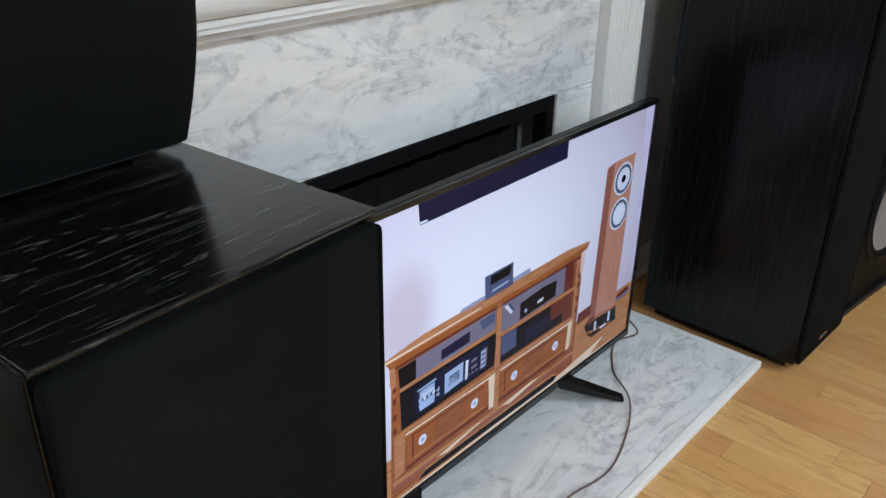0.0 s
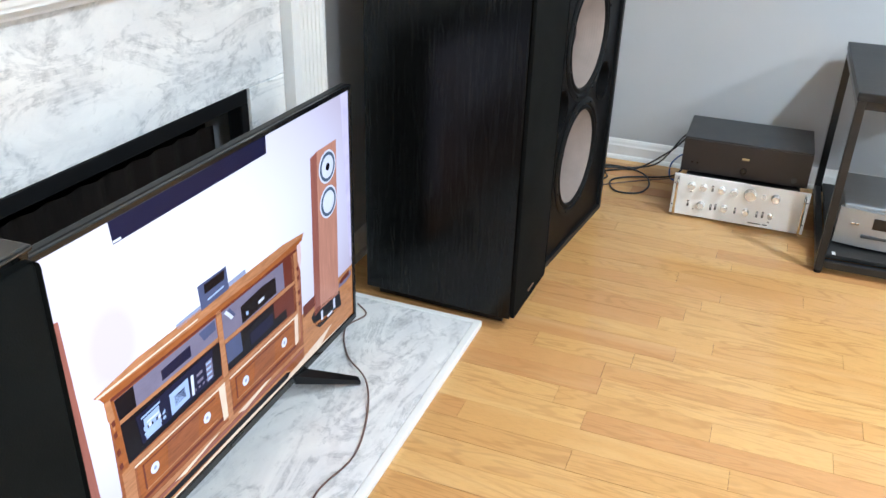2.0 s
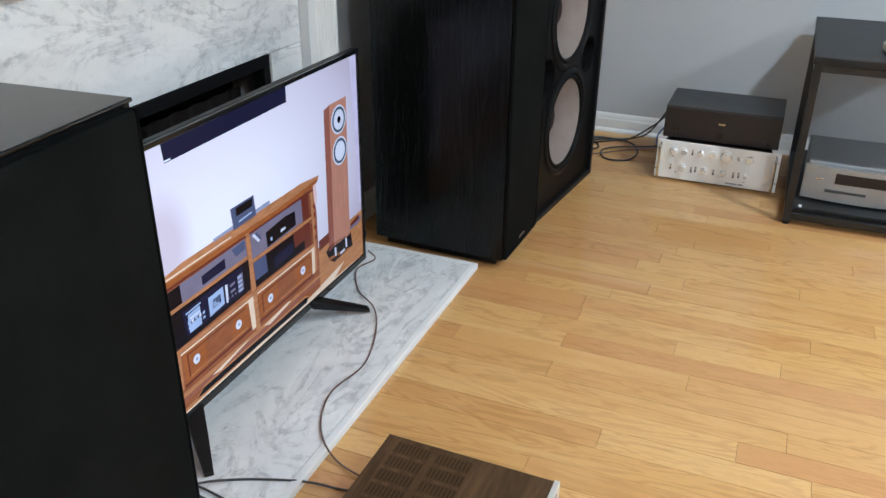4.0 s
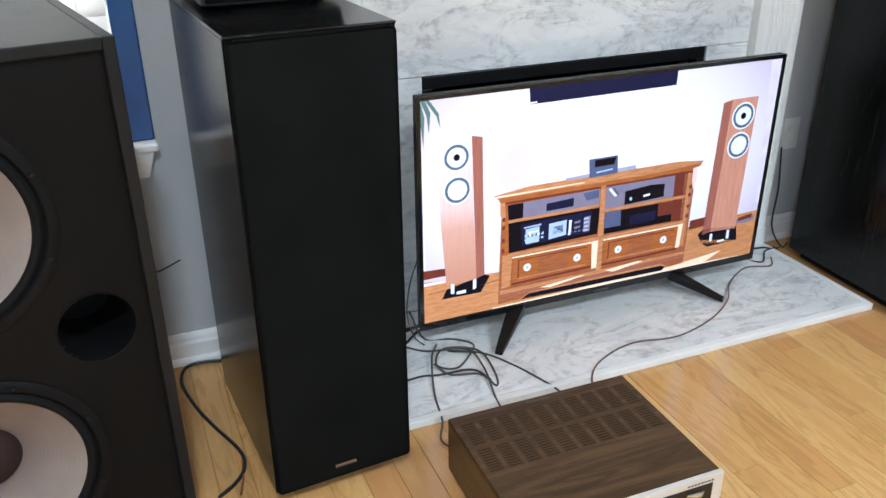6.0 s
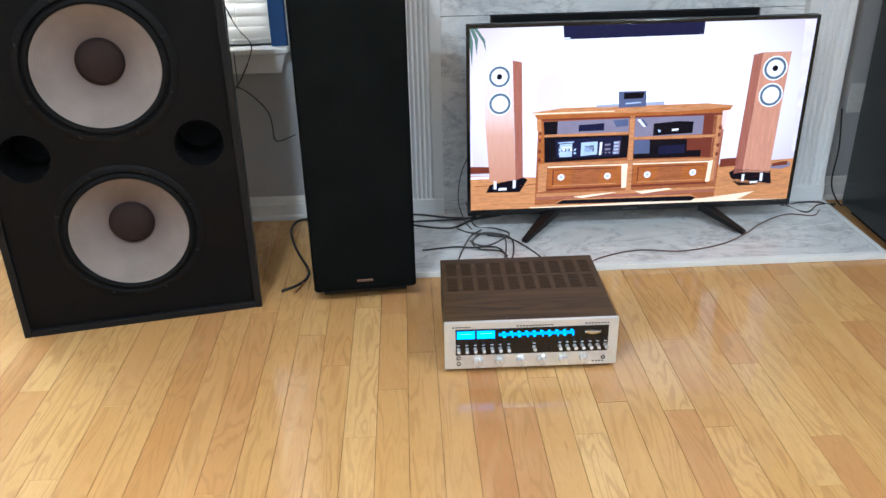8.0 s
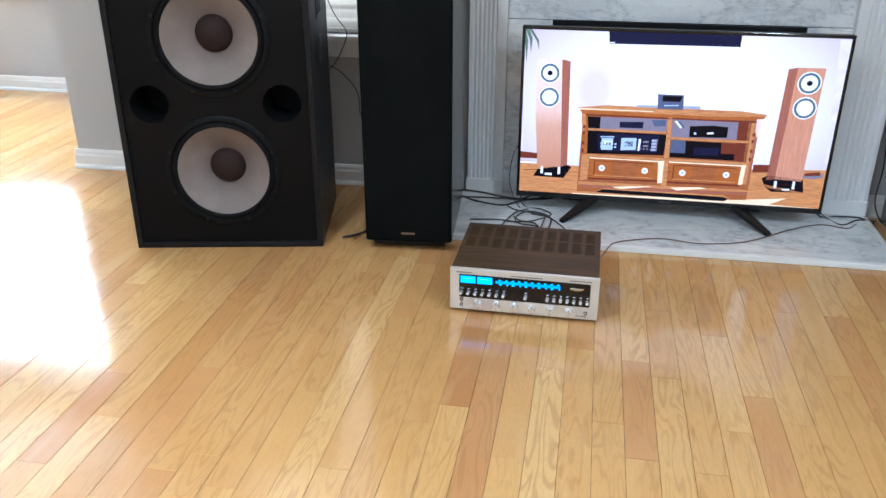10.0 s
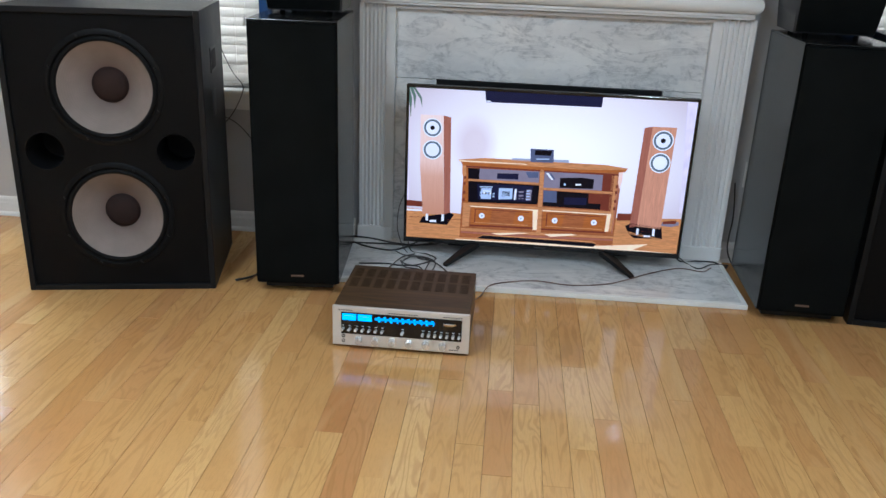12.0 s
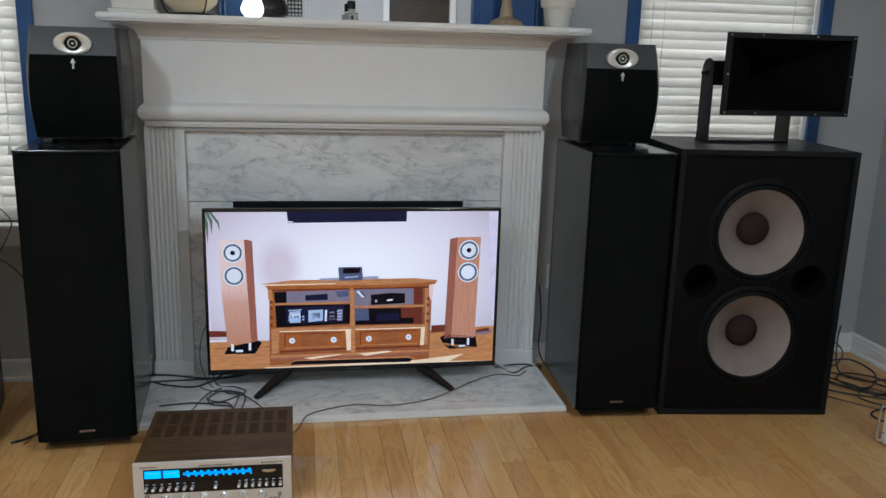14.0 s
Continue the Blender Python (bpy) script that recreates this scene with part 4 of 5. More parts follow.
for side, x0 in ((-1, -0.272), (1, 0.300)):
    legs = bmesh.new()
    for fy in (-0.345, -0.06):
        tip, root = Vector((x0 + side * 0.128, fy, 0.0235)), Vector((x0, -0.212, 0.080))
        d = tip - root
        w = Vector((-d.y, d.x, 0)).normalized() * 0.017
        rings = []
        for c, s, h in ((root, 1.45, 0.026), (root.lerp(tip, 0.5), 1.1, 0.019), (tip, 0.65, 0.012)):
            rings.append([legs.verts.new(c + q) for q in (w * s, w * s + Vector((0, 0, h)), -w * s + Vector((0, 0, h)), -w * s)])
        for a, b in zip(rings, rings[1:]):
            for k in range(4):
                legs.faces.new((a[k], a[(k + 1) % 4], b[(k + 1) % 4], b[k]))
        legs.faces.new(rings[0])
        legs.faces.new(rings[-1])
    part("foot", legs, black_plastic, tv, "splayed black plastic foot")


# ---- loudspeakers ----
def tower_speaker(label, m, width, depth, height):
    t = thing("tower_speaker", label, "loudspeaker", m, "tower loudspeakers")
    h = width / 2
    z0 = 0.045
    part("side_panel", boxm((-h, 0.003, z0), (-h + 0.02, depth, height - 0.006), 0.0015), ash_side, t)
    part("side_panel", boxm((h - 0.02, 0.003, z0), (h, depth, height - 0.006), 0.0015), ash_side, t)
    part("top_panel", boxm((-h, -0.003, height - 0.006), (h, depth, height), 0.002), ash_top_lit, t, "grained black ash top")
    part("carcass", boxm((-h + 0.02, 0.003, z0), (h - 0.02, depth - 0.004, height - 0.006)), black_plastic, t)
    g = part("grille", boxm((-h + 0.003, -0.010, z0 + 0.002), (h - 0.003, 0.0, height - 0.010), 0.010, 3), grille, t, "black cloth grille", smooth=True)
    part("badge", boxm((-0.026, -0.013, 0.076), (0.026, -0.0095, 0.084), 0.0015), copper, g, "small copper badge")
    for k in range(8):
        part("badge_letter", boxm((-0.0215 + k * 0.0055, -0.0138, 0.0775), (-0.0185 + k * 0.0055, -0.0129, 0.0825)), ink_dark, g)
    part("plinth", boxm((-h + 0.03, 0.035, 0.012), (h - 0.03, depth - 0.03, z0), 0.002), black_plastic, t)
    for sx in (-1, 1):
        for y in (0.09, depth - 0.09):
            part("foot", lathem([(0, 0), (0.014, 0), (0.017, 0.004), (0.019, 0.012), (0, 0.012)], 16, pose(sx * (h - 0.075), y, 0)), rubber, t)
    return t


tower_speaker("tall black ash tower loudspeaker with black cloth grille", pose(-0.975, -0.692, 0, 0, 0, 4.2), 0.336, 0.52, 1.09)
tower_speaker("tall black ash tower loudspeaker beside the hearth edge", pose(1.047, -0.645, 0, 0, 0, -2.0), 0.336, 0.50, 1.09)


def woofer(parent, x, z, y):
    """18-inch driver set into the baffle; its parts hang under the driver's frame."""
    m = pose(x, y, z, 90, 0, 0)
    ring = lathem([(0.1839, -0.030), (0.1933, 0.000), (0.1996, 0.007), (0.2121, 0.007), (0.2194, 0.003), (0.2194, -0.004), (0.1933, -0.004)], 64)
    d = part("driver_frame", ring, driver_black, parent, "black cast woofer frame", True, m)
    sur = [(0.1923, 0.001)] + [(0.1923 - 0.0188 * k / 8, 0.001 + 0.006 * math.sin(math.pi * k / 8)) for k in range(1, 8)] + [(0.1735, -0.004)]
    part("surround", lathem(sur, 64), rubber, d, "", True)
    cone = [(0.1740, -0.003), (0.1651, -0.010), (0.1421, -0.034), (0.1097, -0.064), (0.078, -0.084), (0.056, -0.095)]
    part("cone", lathem(cone, 64), cone_paper, d, "pale paper cone with fine ribs", True)
    dome = [(0.069, -0.086)] + [(0.066 * math.cos(math.pi / 2 * k / 8), -0.084 + 0.030 * math.sin(math.pi / 2 * k / 8)) for k in range(9)]
    dome[-1] = (0, dome[-1][1])
    part("dust_cap", lathem(dome, 40), cap_paper, d, "brown domed dust cap", True)
    for k in range(8):
        a = 2 * math.pi * (k + 0.5) / 8
        part("screw", lathem([(0, 0.0115), (0.004, 0.011), (0.0055, 0.007), (0, 0.007)], 10, pose(0.206 * math.cos(a), 0.206 * math.sin(a), 0)), black_metal, d)
    return d


def bass_cabinet(label, m, width, depth, height, cones, ports, port_z):
    c = thing("bass_cabinet", label, "loudspeaker", m, "twin-woofer bass cabinets")
    h, t, inset = width / 2, 0.022, 0.014
    for lo, hi in (((-h, 0, 0), (-h + t, depth, height)), ((h - t, 0, 0), (h, depth, height)), ((-h + t, 0, 0), (h - t, depth, t)), ((-h + t, 0, height - t), (h - t, depth, height))):
        part("cabinet_panel", boxm(lo, hi, 0.0025), cab_paint, c)
    part("back_panel", boxm((-h + t, depth - t, t), (h - t, depth, height - t)), cab_paint, c)
    # baffle with round holes for drivers and ports
    circles = [(0.0, z, 0.189) for z in cones] + [(x, port_z, 0.072) for x in ports]
    bm = bmesh.new()
    nx, nz, x0, x1, z0, z1 = 72, 108, -h + t, h - t, t, height - t
    vs = {}

    def vert(i, j):
        if (i, j) not in vs:
            x, z = x0 + (x1 - x0) * i / nx, z0 + (z1 - z0) * j / nz
            for cx, cz, r in circles:
                d = math.hypot(x - cx, z - cz)
                if abs(d - r) < 0.0062 and d > 0:
                    x, z = cx + (x - cx) * r / d, cz + (z - cz) * r / d
                    break
            vs[i, j] = bm.verts.new((x, inset, z))
        return vs[i, j]

    for i in range(nx):
        for j in range(nz):
            x, z = x0 + (x1 - x0) * (i + 0.5) / nx, z0 + (z1 - z0) * (j + 0.5) / nz
            if all(math.hypot(x - cx, z - cz) > r - 0.001 for cx, cz, r in circles):
                bm.faces.new((vert(i, j), vert(i + 1, j), vert(i + 1, j + 1), vert(i, j + 1)))
    bmesh.ops.solidify(bm, geom=bm.faces[:], thickness=0.018)
    baffle = part("baffle", bm, cab_paint, c, "charcoal painted baffle")
    for x in ports:
        prof = [(0.0745, -0.0012), (0.0735, 0.0014), (0.0712, 0.0010), (0.0695, -0.010), (0.069, -0.19), (0, -0.19)]
        part("bass_port", lathem(prof, 40), port_dark, baffle, "round black bass port", True, pose(x, inset - 0.001, port_z, 90, 0, 0))
    for z in cones:
        woofer(c, 0.0, z, inset)
    for sx in (-1, 1):
        hd = part("side_handle", boxm((sx * h - 0.003, 0.20, 0.85), (sx * h + 0.003, 0.34, 0.95), 0.002), black_plastic, c)
        part("handle_cup", boxm((sx * h - 0.004, 0.215, 0.862), (sx * h + 0.0036, 0.325, 0.938)), port_dark, hd)
    return c


bass_cabinet("large charcoal bass cabinet with two pale woofers", pose(-1.674, -0.780, 0, 0, 0, 11.3), 0.728, 0.54, 1.108, (0.815, 0.310), (-0.243, 0.243), 0.572)
bass_cabinet("large charcoal bass cabinet under a black horn", pose(1.603, -0.663, 0, 0, 0, -6.3), 0.718, 0.54, 1.105, (0.775, 0.339), (-0.230, 0.220), 0.572)
label_plate = tagged(part("label_plate", boxm((0, 0, 0), (0.003, 0.07, 0.10), 0.001), dark_grey, None, m=pose(-1.336, -0.56, 0.69, 0, 0, 11.3)), "small dark label plate on the cabinet side", "label plate")


def bookshelf_speaker(label, m):
    """Barrel-fronted small speaker; front to -y, base at z 0."""
    s = thing("bookshelf_speaker", label, "loudspeaker", m, "small loudspeakers")
    H, D, z0 = 0.392, 0.315, 0.012
    def front(z):
        t = (z - z0) / H
        return -0.052 * math.sin(math.pi * min(1, max(0, 0.10 + t * 0.86))) + 0.016
    n = 14
    zs = [z0 + H * k / n for k in range(n + 1)]
    w = 0.159
    bm = bmesh.new()
    rings = []
    for z in zs:
        t = (z - z0) / H
        e = w * (0.93 + 0.07 * math.sin(math.pi * t))
        f = front(z)
        rings.append([bm.verts.new(q) for q in ((-e + 0.012, f, z), (-e, f + 0.016, z), (-e * 0.97, D - 0.02 + 0.015 * math.sin(math.pi * t), z), (e * 0.97, D - 0.02 + 0.015 * math.sin(math.pi * t), z), (e, f + 0.016, z), (e - 0.012, f, z))])
    for a, b in zip(rings, rings[1:]):
        for k in range(6):
            bm.faces.new((a[k], a[(k + 1) % 6], b[(k + 1) % 6], b[k]))
    bm.faces.new(rings[0])
    bm.faces.new(rings[-1])
    part("cabinet", bm, dark_grey, s, "dark grey moulded cabinet with curved sides", True)
    bm = bmesh.new()
    rings = []
    for k in range(13):
        z = z0 + 0.006 + (0.295 - 0.006) * k / 12
        e = 0.149 * (0.955 + 0.045 * math.sin(math.pi * k / 12))
        f = front(z)
        rings.append([bm.verts.new(q) for q in ((-e, f + 0.01, z), (-e, f - 0.004, z), (-e + 0.006, f - 0.008, z), (e - 0.006, f - 0.008, z), (e, f - 0.004, z), (e, f + 0.01, z))])
    for a, b in zip(rings, rings[1:]):
        for k in range(6):
            bm.faces.new((a[k], a[(k + 1) % 6], b[(k + 1) % 6], b[k]))
    bm.faces.new(rings[0])
    bm.faces.new(rings[-1])
    part("grille", bm, grille, s, "curved black cloth grille", True)
    zt = z0 + 0.335
    tm = pose(0, front(zt) - 0.012, zt, 94, 0, 0)
    bez = lathem([(0.047, -0.022), (0.048, -0.006), (0.047, 0.003), (0.040, 0.006), (0.024, 0.001), (0.022, -0.004)], 40)
    for v in bez.verts:
        v.co.x *= 1.32
        v.co.y *= 0.80
    tweeter = part("tweeter_bezel", bez, silver, s, "oval silver tweeter bezel", True, tm)
    part("tweeter_ring", lathem([(0.028, -0.002), (0.026, 0.004), (0.018, 0.002), (0.018, -0.003), (0, -0.004)], 28), gloss_black, tweeter, "", True)
    part("tweeter_ring", lathem([(0.0165, 0.003), (0.0145, 0.0045), (0.0125, 0.003), (0.0125, -0.002)], 28), silver_bright, tweeter, "", True)
    part("phase_plug", lathem([(0.0045, -0.003), (0.004, 0.006), (0, 0.010)], 14), silver_bright, tweeter, "", True)
    za = z0 + 0.268
    part("arrow_badge", prism([(-0.003, za - 0.020), (0.003, za - 0.020), (0.003, za), (0.009, za), (0, za + 0.016), (-0.009, za), (-0.003, za)], front(za) - 0.0115, front(za) - 0.007, 1), silver_bright, s, "small silver arrow badge")
    for sx in (-0.095, 0.095):
        for y in (0.045, D - 0.06):
            part("foot", lathem([(0, 0), (0.010, 0), (0.011, 0.013), (0, 0.013)], 14, pose(sx, y, 0)), rubber, s)
    return s


bookshelf_speaker("small black bookshelf loudspeaker with silver oval tweeter, on a tower", pose(-0.990, -0.440, 1.0905, 0, 0, 3))
bookshelf_speaker("small black bookshelf loudspeaker with silver oval tweeter, on a tower", pose(1.052, -0.415, 1.0905, 0, 0, -3))

# horn on its bracket
horn = thing("horn_speaker", "black moulded horn on a steel bracket, on a bass cabinet", "loudspeaker", pose(1.715, -0.535, 1.1055, 0, 0, -1))
bm = bmesh.new()
zc = 0.285
sections = [(0.006, 0.255, 0.141), (0.012, 0.247, 0.133), (0.07, 0.185, 0.100), (0.14, 0.115, 0.070), (0.21, 0.060, 0.045), (0.29, 0.022, 0.022)]
rings = [[bm.verts.new((sx * a, y, zc + sz * b)) for sx, sz in ((-1, -1), (1, -1), (1, 1), (-1, 1))] for y, a, b in sections]
for a, b in zip(rings, rings[1:]):
    for k in range(4):
        bm.faces.new((a[k], a[(k + 1) % 4], b[(k + 1) % 4], b[k]))
bm.faces.new(rings[-1])
bmesh.ops.solidify(bm, geom=bm.faces[:], thickness=0.006)
part("flare", bm, horn_black, horn, "deep black moulded horn flare")
bm = bmesh.new()
outer = [(sx * 0.274, sz * 0.160) for sx, sz in ((-1, -1), (1, -1), (1, 1), (-1, 1))]
inner = [(sx * 0.254, sz * 0.140) for sx, sz in ((-1, -1), (1, -1), (1, 1), (-1, 1))]
ring4 = [[bm.verts.new((x, y, zc + z)) for x, z in p] for p, y in ((outer, 0.0), (inner, 0.0), (inner, 0.014), (outer, 0.014))]
for q in range(4):
    a, b = ring4[q], ring4[(q + 1) % 4]
    for k in range(4):
        bm.faces.new((a[k], a[(k + 1) % 4], b[(k + 1) % 4], b[k]))
rim = part("rim", bm, black_plastic, horn, "square black rim with bolts")
for x, z in ((-0.262, -0.149), (-0.13, -0.151), (0.13, -0.151), (0.262, -0.149), (-0.262, 0.149), (-0.13, 0.151), (0.10, 0.151), (0.262, 0.149), (-0.264, 0.0), (0.264, 0.0)):
    part("bolt", lathem([(0, 0.004), (0.003, 0.0035), (0.0045, 0), (0, 0)], 10, pose(x, 0, zc + z, 90, 0, 0)), chrome, rim)
part("compression_driver", lathem([(0, 0), (0.075, 0), (0.078, 0.01), (0.078, 0.07), (0.07, 0.085), (0, 0.085)], 36, pose(0, 0.292, zc, -90, 0, 0)), black_metal, horn, "", True)
bm = bmesh.new()
for sx in (-1, 1):
    x = -0.065 + sx * 0.180
    arm = [(0.152, 0.0), (0.258, 0.0), (0.256, zc - 0.01)] + [(0.205 + 0.05 * math.cos(math.pi * k / 8), zc + 0.01 + 0.05 * math.sin(math.pi * k / 8)) for k in range(9)] + [(0.155, zc - 0.01)]
    p = prism(arm, x - 0.003, x + 0.003, 0)
    tmp = bpy.data.meshes.new("arm")
    p.to_mesh(tmp)
    p.free()
    bm.from_mesh(tmp)
    bpy.data.meshes.remove(tmp)
rbox(bm, (-0.242, 0.145, 0.0), (0.112, 0.160, 0.012))
rbox(bm, (-0.242, 0.160, 0.0), (0.112, 0.285, 0.005))
bracket = part("bracket", bm, black_metal, horn, "black steel U-shaped bracket")
for sx in (-1, 1):
    part("pivot_knob", lathem([(0, 0), (0.012, 0), (0.012, 0.012), (0.006, 0.014), (0.006, 0.026), (0, 0.026)], 16, pose(-0.065 + sx * 0.183, 0.205, zc, 0, sx * 90, 0)), black_metal, bracket)
    part("clamp_plate", boxm((-0.242 if sx < 0 else 0.100, 0.165, zc - 0.05), (-0.135 if sx < 0 else 0.111, 0.240, zc + 0.05), 0.004), black_plastic, horn)

# ---- receiver ----
rc = thing("stereo_receiver", "vintage silver stereo receiver in walnut case, dial lit blue", "receiver", pose(-0.491, -1.143, 0, 0, 0, -0.6))
RW, RD, RH = 0.2415, 0.40, 0.162
part("case_side", boxm((-RW, 0.012, 0.014), (-RW + 0.012, RD, RH - 0.011), 0.001), walnut_side, rc)
part("case_side", boxm((RW - 0.012, 0.012, 0.014), (RW, RD, RH - 0.011), 0.001), walnut_side, rc)
part("bottom_plate", boxm((-RW + 0.012, 0.012, 0.014), (RW - 0.012, RD - 0.01, 0.022)), black_metal, rc)
part("back_plate", boxm((-RW + 0.012, RD - 0.012, 0.022), (RW - 0.012, RD - 0.004, RH - 0.012)), black_metal, rc)
# lid with two rows of louvred vents
lid = part("case_top", boxm((-RW, 0.012, RH - 0.011), (RW, RD, RH), 0.0015), walnut, rc, "walnut veneer lid")
for row in range(2):
    for k in range(10):
        x, y = -0.2275 + k * 0.0462, 0.188 + row * 0.097
        part("vent_panel", boxm((x, y, RH - 0.002), (x + 0.036, y + 0.084, RH + 0.0005)), vent_brown, lid)
        for q in range(9):
            part("vent_slot", boxm((x + 0.003, y + 0.003 + q * 0.0090, RH + 0.0004), (x + 0.033, y + 0.0065 + q * 0.0090, RH + 0.0010)), vent_dark, lid)
for k in range(9):
    part("lid_lettering", boxm((-0.04 + k * 0.007, RD - 0.017, RH), (-0.036 + k * 0.007, RD - 0.013, RH + 0.0005)), cord_grey, lid)
face = part("face_plate", boxm((-RW - 0.003, 0.0, 0.012), (RW + 0.003, 0.012, RH + 0.001), 0.0015), silver, rc, "brushed champagne aluminium face")
part("dial_window", boxm((-0.213, -0.0015, 0.058), (0.217, 0.001, 0.142), 0.0008), dial_black, face, "smoked black dial window")
for x in (-0.209, -0.153):
    part("meter", boxm((x, -0.0026, 0.112), (x + 0.050, -0.0012, 0.137)), meter_blue, face, "lit blue meter")
    part("meter_scale", boxm((x + 0.008, -0.0030, 0.128), (x + 0.042, -0.0027, 0.1295)), pale_blue, face)
part("dial_scale", boxm((-0.092, -0.0026, 0.1185), (0.120, -0.0012, 0.1275)), dial_blue, face, "lit blue tuning scale")
for k in range(10):
    x = -0.082 + k * 0.0212
    part("dial_mark", boxm((x, -0.0027, 0.1285), (x + 0.008, -0.0012, 0.1325)), meter_blue, face)
    part("dial_mark", boxm((x + 0.002 + 0.004 * (k % 2), -0.0027, 0.1125), (x + 0.010, -0.0012, 0.1178)), meter_blue, face)
part("tuning_wheel", lathem([(0, -0.005), (0.027, -0.005), (0.030, -0.003), (0.030, 0.003), (0.027, 0.005), (0, 0.005)], 40, pose(0.173, 0.018, 0.123)), chrome, face, "knurled chrome tuning wheel", True)
levers = [-0.205 + k * 0.0235 for k in range(7)] + [0.008] + [0.080 + k * 0.0215 for k in range(7)]
for x in levers:
    z = 0.078
    part("lever_switch", lathem([(0, 0), (0.0055, 0), (0.0058, 0.003), (0.0042, 0.008), (0.0038, 0.018), (0.0055, 0.022), (0.0050, 0.025), (0, 0.0255)], 14, pose(x, -0.001, z, 78, 0, 0)), silver_bright, face, "", True)
    part("switch_mark", boxm((x - 0.004, -0.0022, z + 0.012), (x + 0.004, -0.0014, z + 0.0135)), plate_white, face)
for k in range(6):
    x = -0.150 + k * 0.0602
    kn = part("knob", lathem([(0, 0), (0.0135, 0), (0.0138, 0.003), (0.0120, 0.005), (0.0118, 0.018), (0.0110, 0.020), (0, 0.0205)], 28, pose(x, 0, 0.038, 90, 0, 0)), silver_bright, face, "silver rotary knob", True)
    part("knob_mark", boxm((x - 0.0006, -0.0212, 0.040), (x + 0.0006, -0.0204, 0.049)), ink_dark, face)
for x, z in ((-0.205, 0.049), (-0.205, 0.030), (0.206, 0.036)):
    part("jack", lathem([(0.0062, 0.0), (0.0062, 0.002), (0.0042, 0.0022), (0.0036, -0.002), (0, -0.002)], 18, pose(x, -0.0002, z, 90, 0, 0)), dial_black, face, "", True)
for x, w, z in ((-0.043, 0.098, 0.1465), (0.150, 0.070, 0.1475), (-0.222, 0.05, 0.1475), (0.175, 0.030, 0.022)):
    k = 0.0
    while k < w:
        part("face_lettering", boxm((x + k, -0.0009, z), (x + k + 0.0058, 0.0002, z + 0.0035)), ink_dark, face)
        k += 0.0088
for x in (-0.2, 0.2):
    for y in (0.04, 0.36):
        part("foot", lathem([(0, 0), (0.015, 0), (0.017, 0.014), (0, 0.014)], 16, pose(x, y, 0)), rubber, rc)

# ---- preamplifier and power amplifier against the side wall ----
SIDE = -90  # front faces -x
pre = thing("preamplifier", "silver preamplifier with many knobs and rack handles, on the floor", "amplifier", pose(2.014, -1.235, 0, 0, 0, SIDE))
PW = 0.258
part("case", boxm((-0.218, 0.008, 0.012), (0.218, 0.32, 0.176), 0.002), black_metal, pre)
fpz0, fpz1 = 0.010, 0.184
face = part("face_plate", boxm((-PW, 0.0, fpz0), (PW, 0.008, fpz1), 0.0015), panel_white, pre, "satin silver face plate")


def face_knob(x, z, r, depth, mat=silver_bright):
    part("knob", lathem([(0, 0), (r, 0), (r, depth * 0.35), (r * 0.86, depth * 0.45), (r * 0.82, depth), (0, depth)], 26, pose(x, 0, z, 90, 0, 0)), mat, face, "", True)


for x, z, r in ((-0.185, 0.142, 0.015), (-0.139, 0.142, 0.014), (-0.068, 0.142, 0.014), (-0.020, 0.142, 0.014), (0.040, 0.142, 0.025), (0.092, 0.142, 0.008), (0.135, 0.142, 0.017),
                (-0.139, 0.066, 0.015), (-0.048, 0.066, 0.014), (0.035, 0.066, 0.014), (0.128, 0.066, 0.010)):
    face_knob(x, z, r, 0.016 + r * 0.4)
for x, z in ((-0.104, 0.142), (-0.190, 0.064), (-0.100, 0.062), (-0.082, 0.066), (-0.006, 0.064), (0.078, 0.064), (0.100, 0.066)):
    part("switch_slot", boxm((x - 0.004, -0.001, z - 0.013), (x + 0.004, 0.001, z + 0.013)), ink_dark, face)
    part("switch_tab", boxm((x - 0.003, -0.008, z + 0.001), (x + 0.003, 0.0, z + 0.009), 0.001), silver_bright, face)
for x, z, w in ((-0.19, 0.113, 0.010), (-0.17, 0.040, 0.007), (0.122, 0.036, 0.008), (0.05, 0.022, 0.05), (0.105, 0.022, 0.02)):
    part("face_lettering", boxm((x, -0.0008, z), (x + w, 0.0004, z + 0.004)), ink_dark, face)
for sx in (-1, 1):
    x = sx * 0.240
    part("rack_handle", tube(bmesh.new(), [(x, 0.002, 0.022), (x, -0.022, 0.024), (x, -0.036, 0.034), (x, -0.038, 0.097), (x, -0.036, 0.160), (x, -0.022, 0.170), (x, 0.002, 0.172)], 0.0055, 10, 5), chrome, pre, "polished rack handle", True)
    for z in (0.05, 0.144):
        part("rack_ear_slot", boxm((sx * 0.252 - 0.003, -0.0008, z - 0.002), (sx * 0.252 + 0.003, 0.0005, z + 0.002)), ink_dark, face)
for x in (-0.19, 0.19):
    for y in (0.04, 0.28):
        part("foot", lathem([(0, 0), (0.014, 0), (0.015, 0.012), (0, 0.012)], 14, pose(x, y, 0)), rubber, pre)

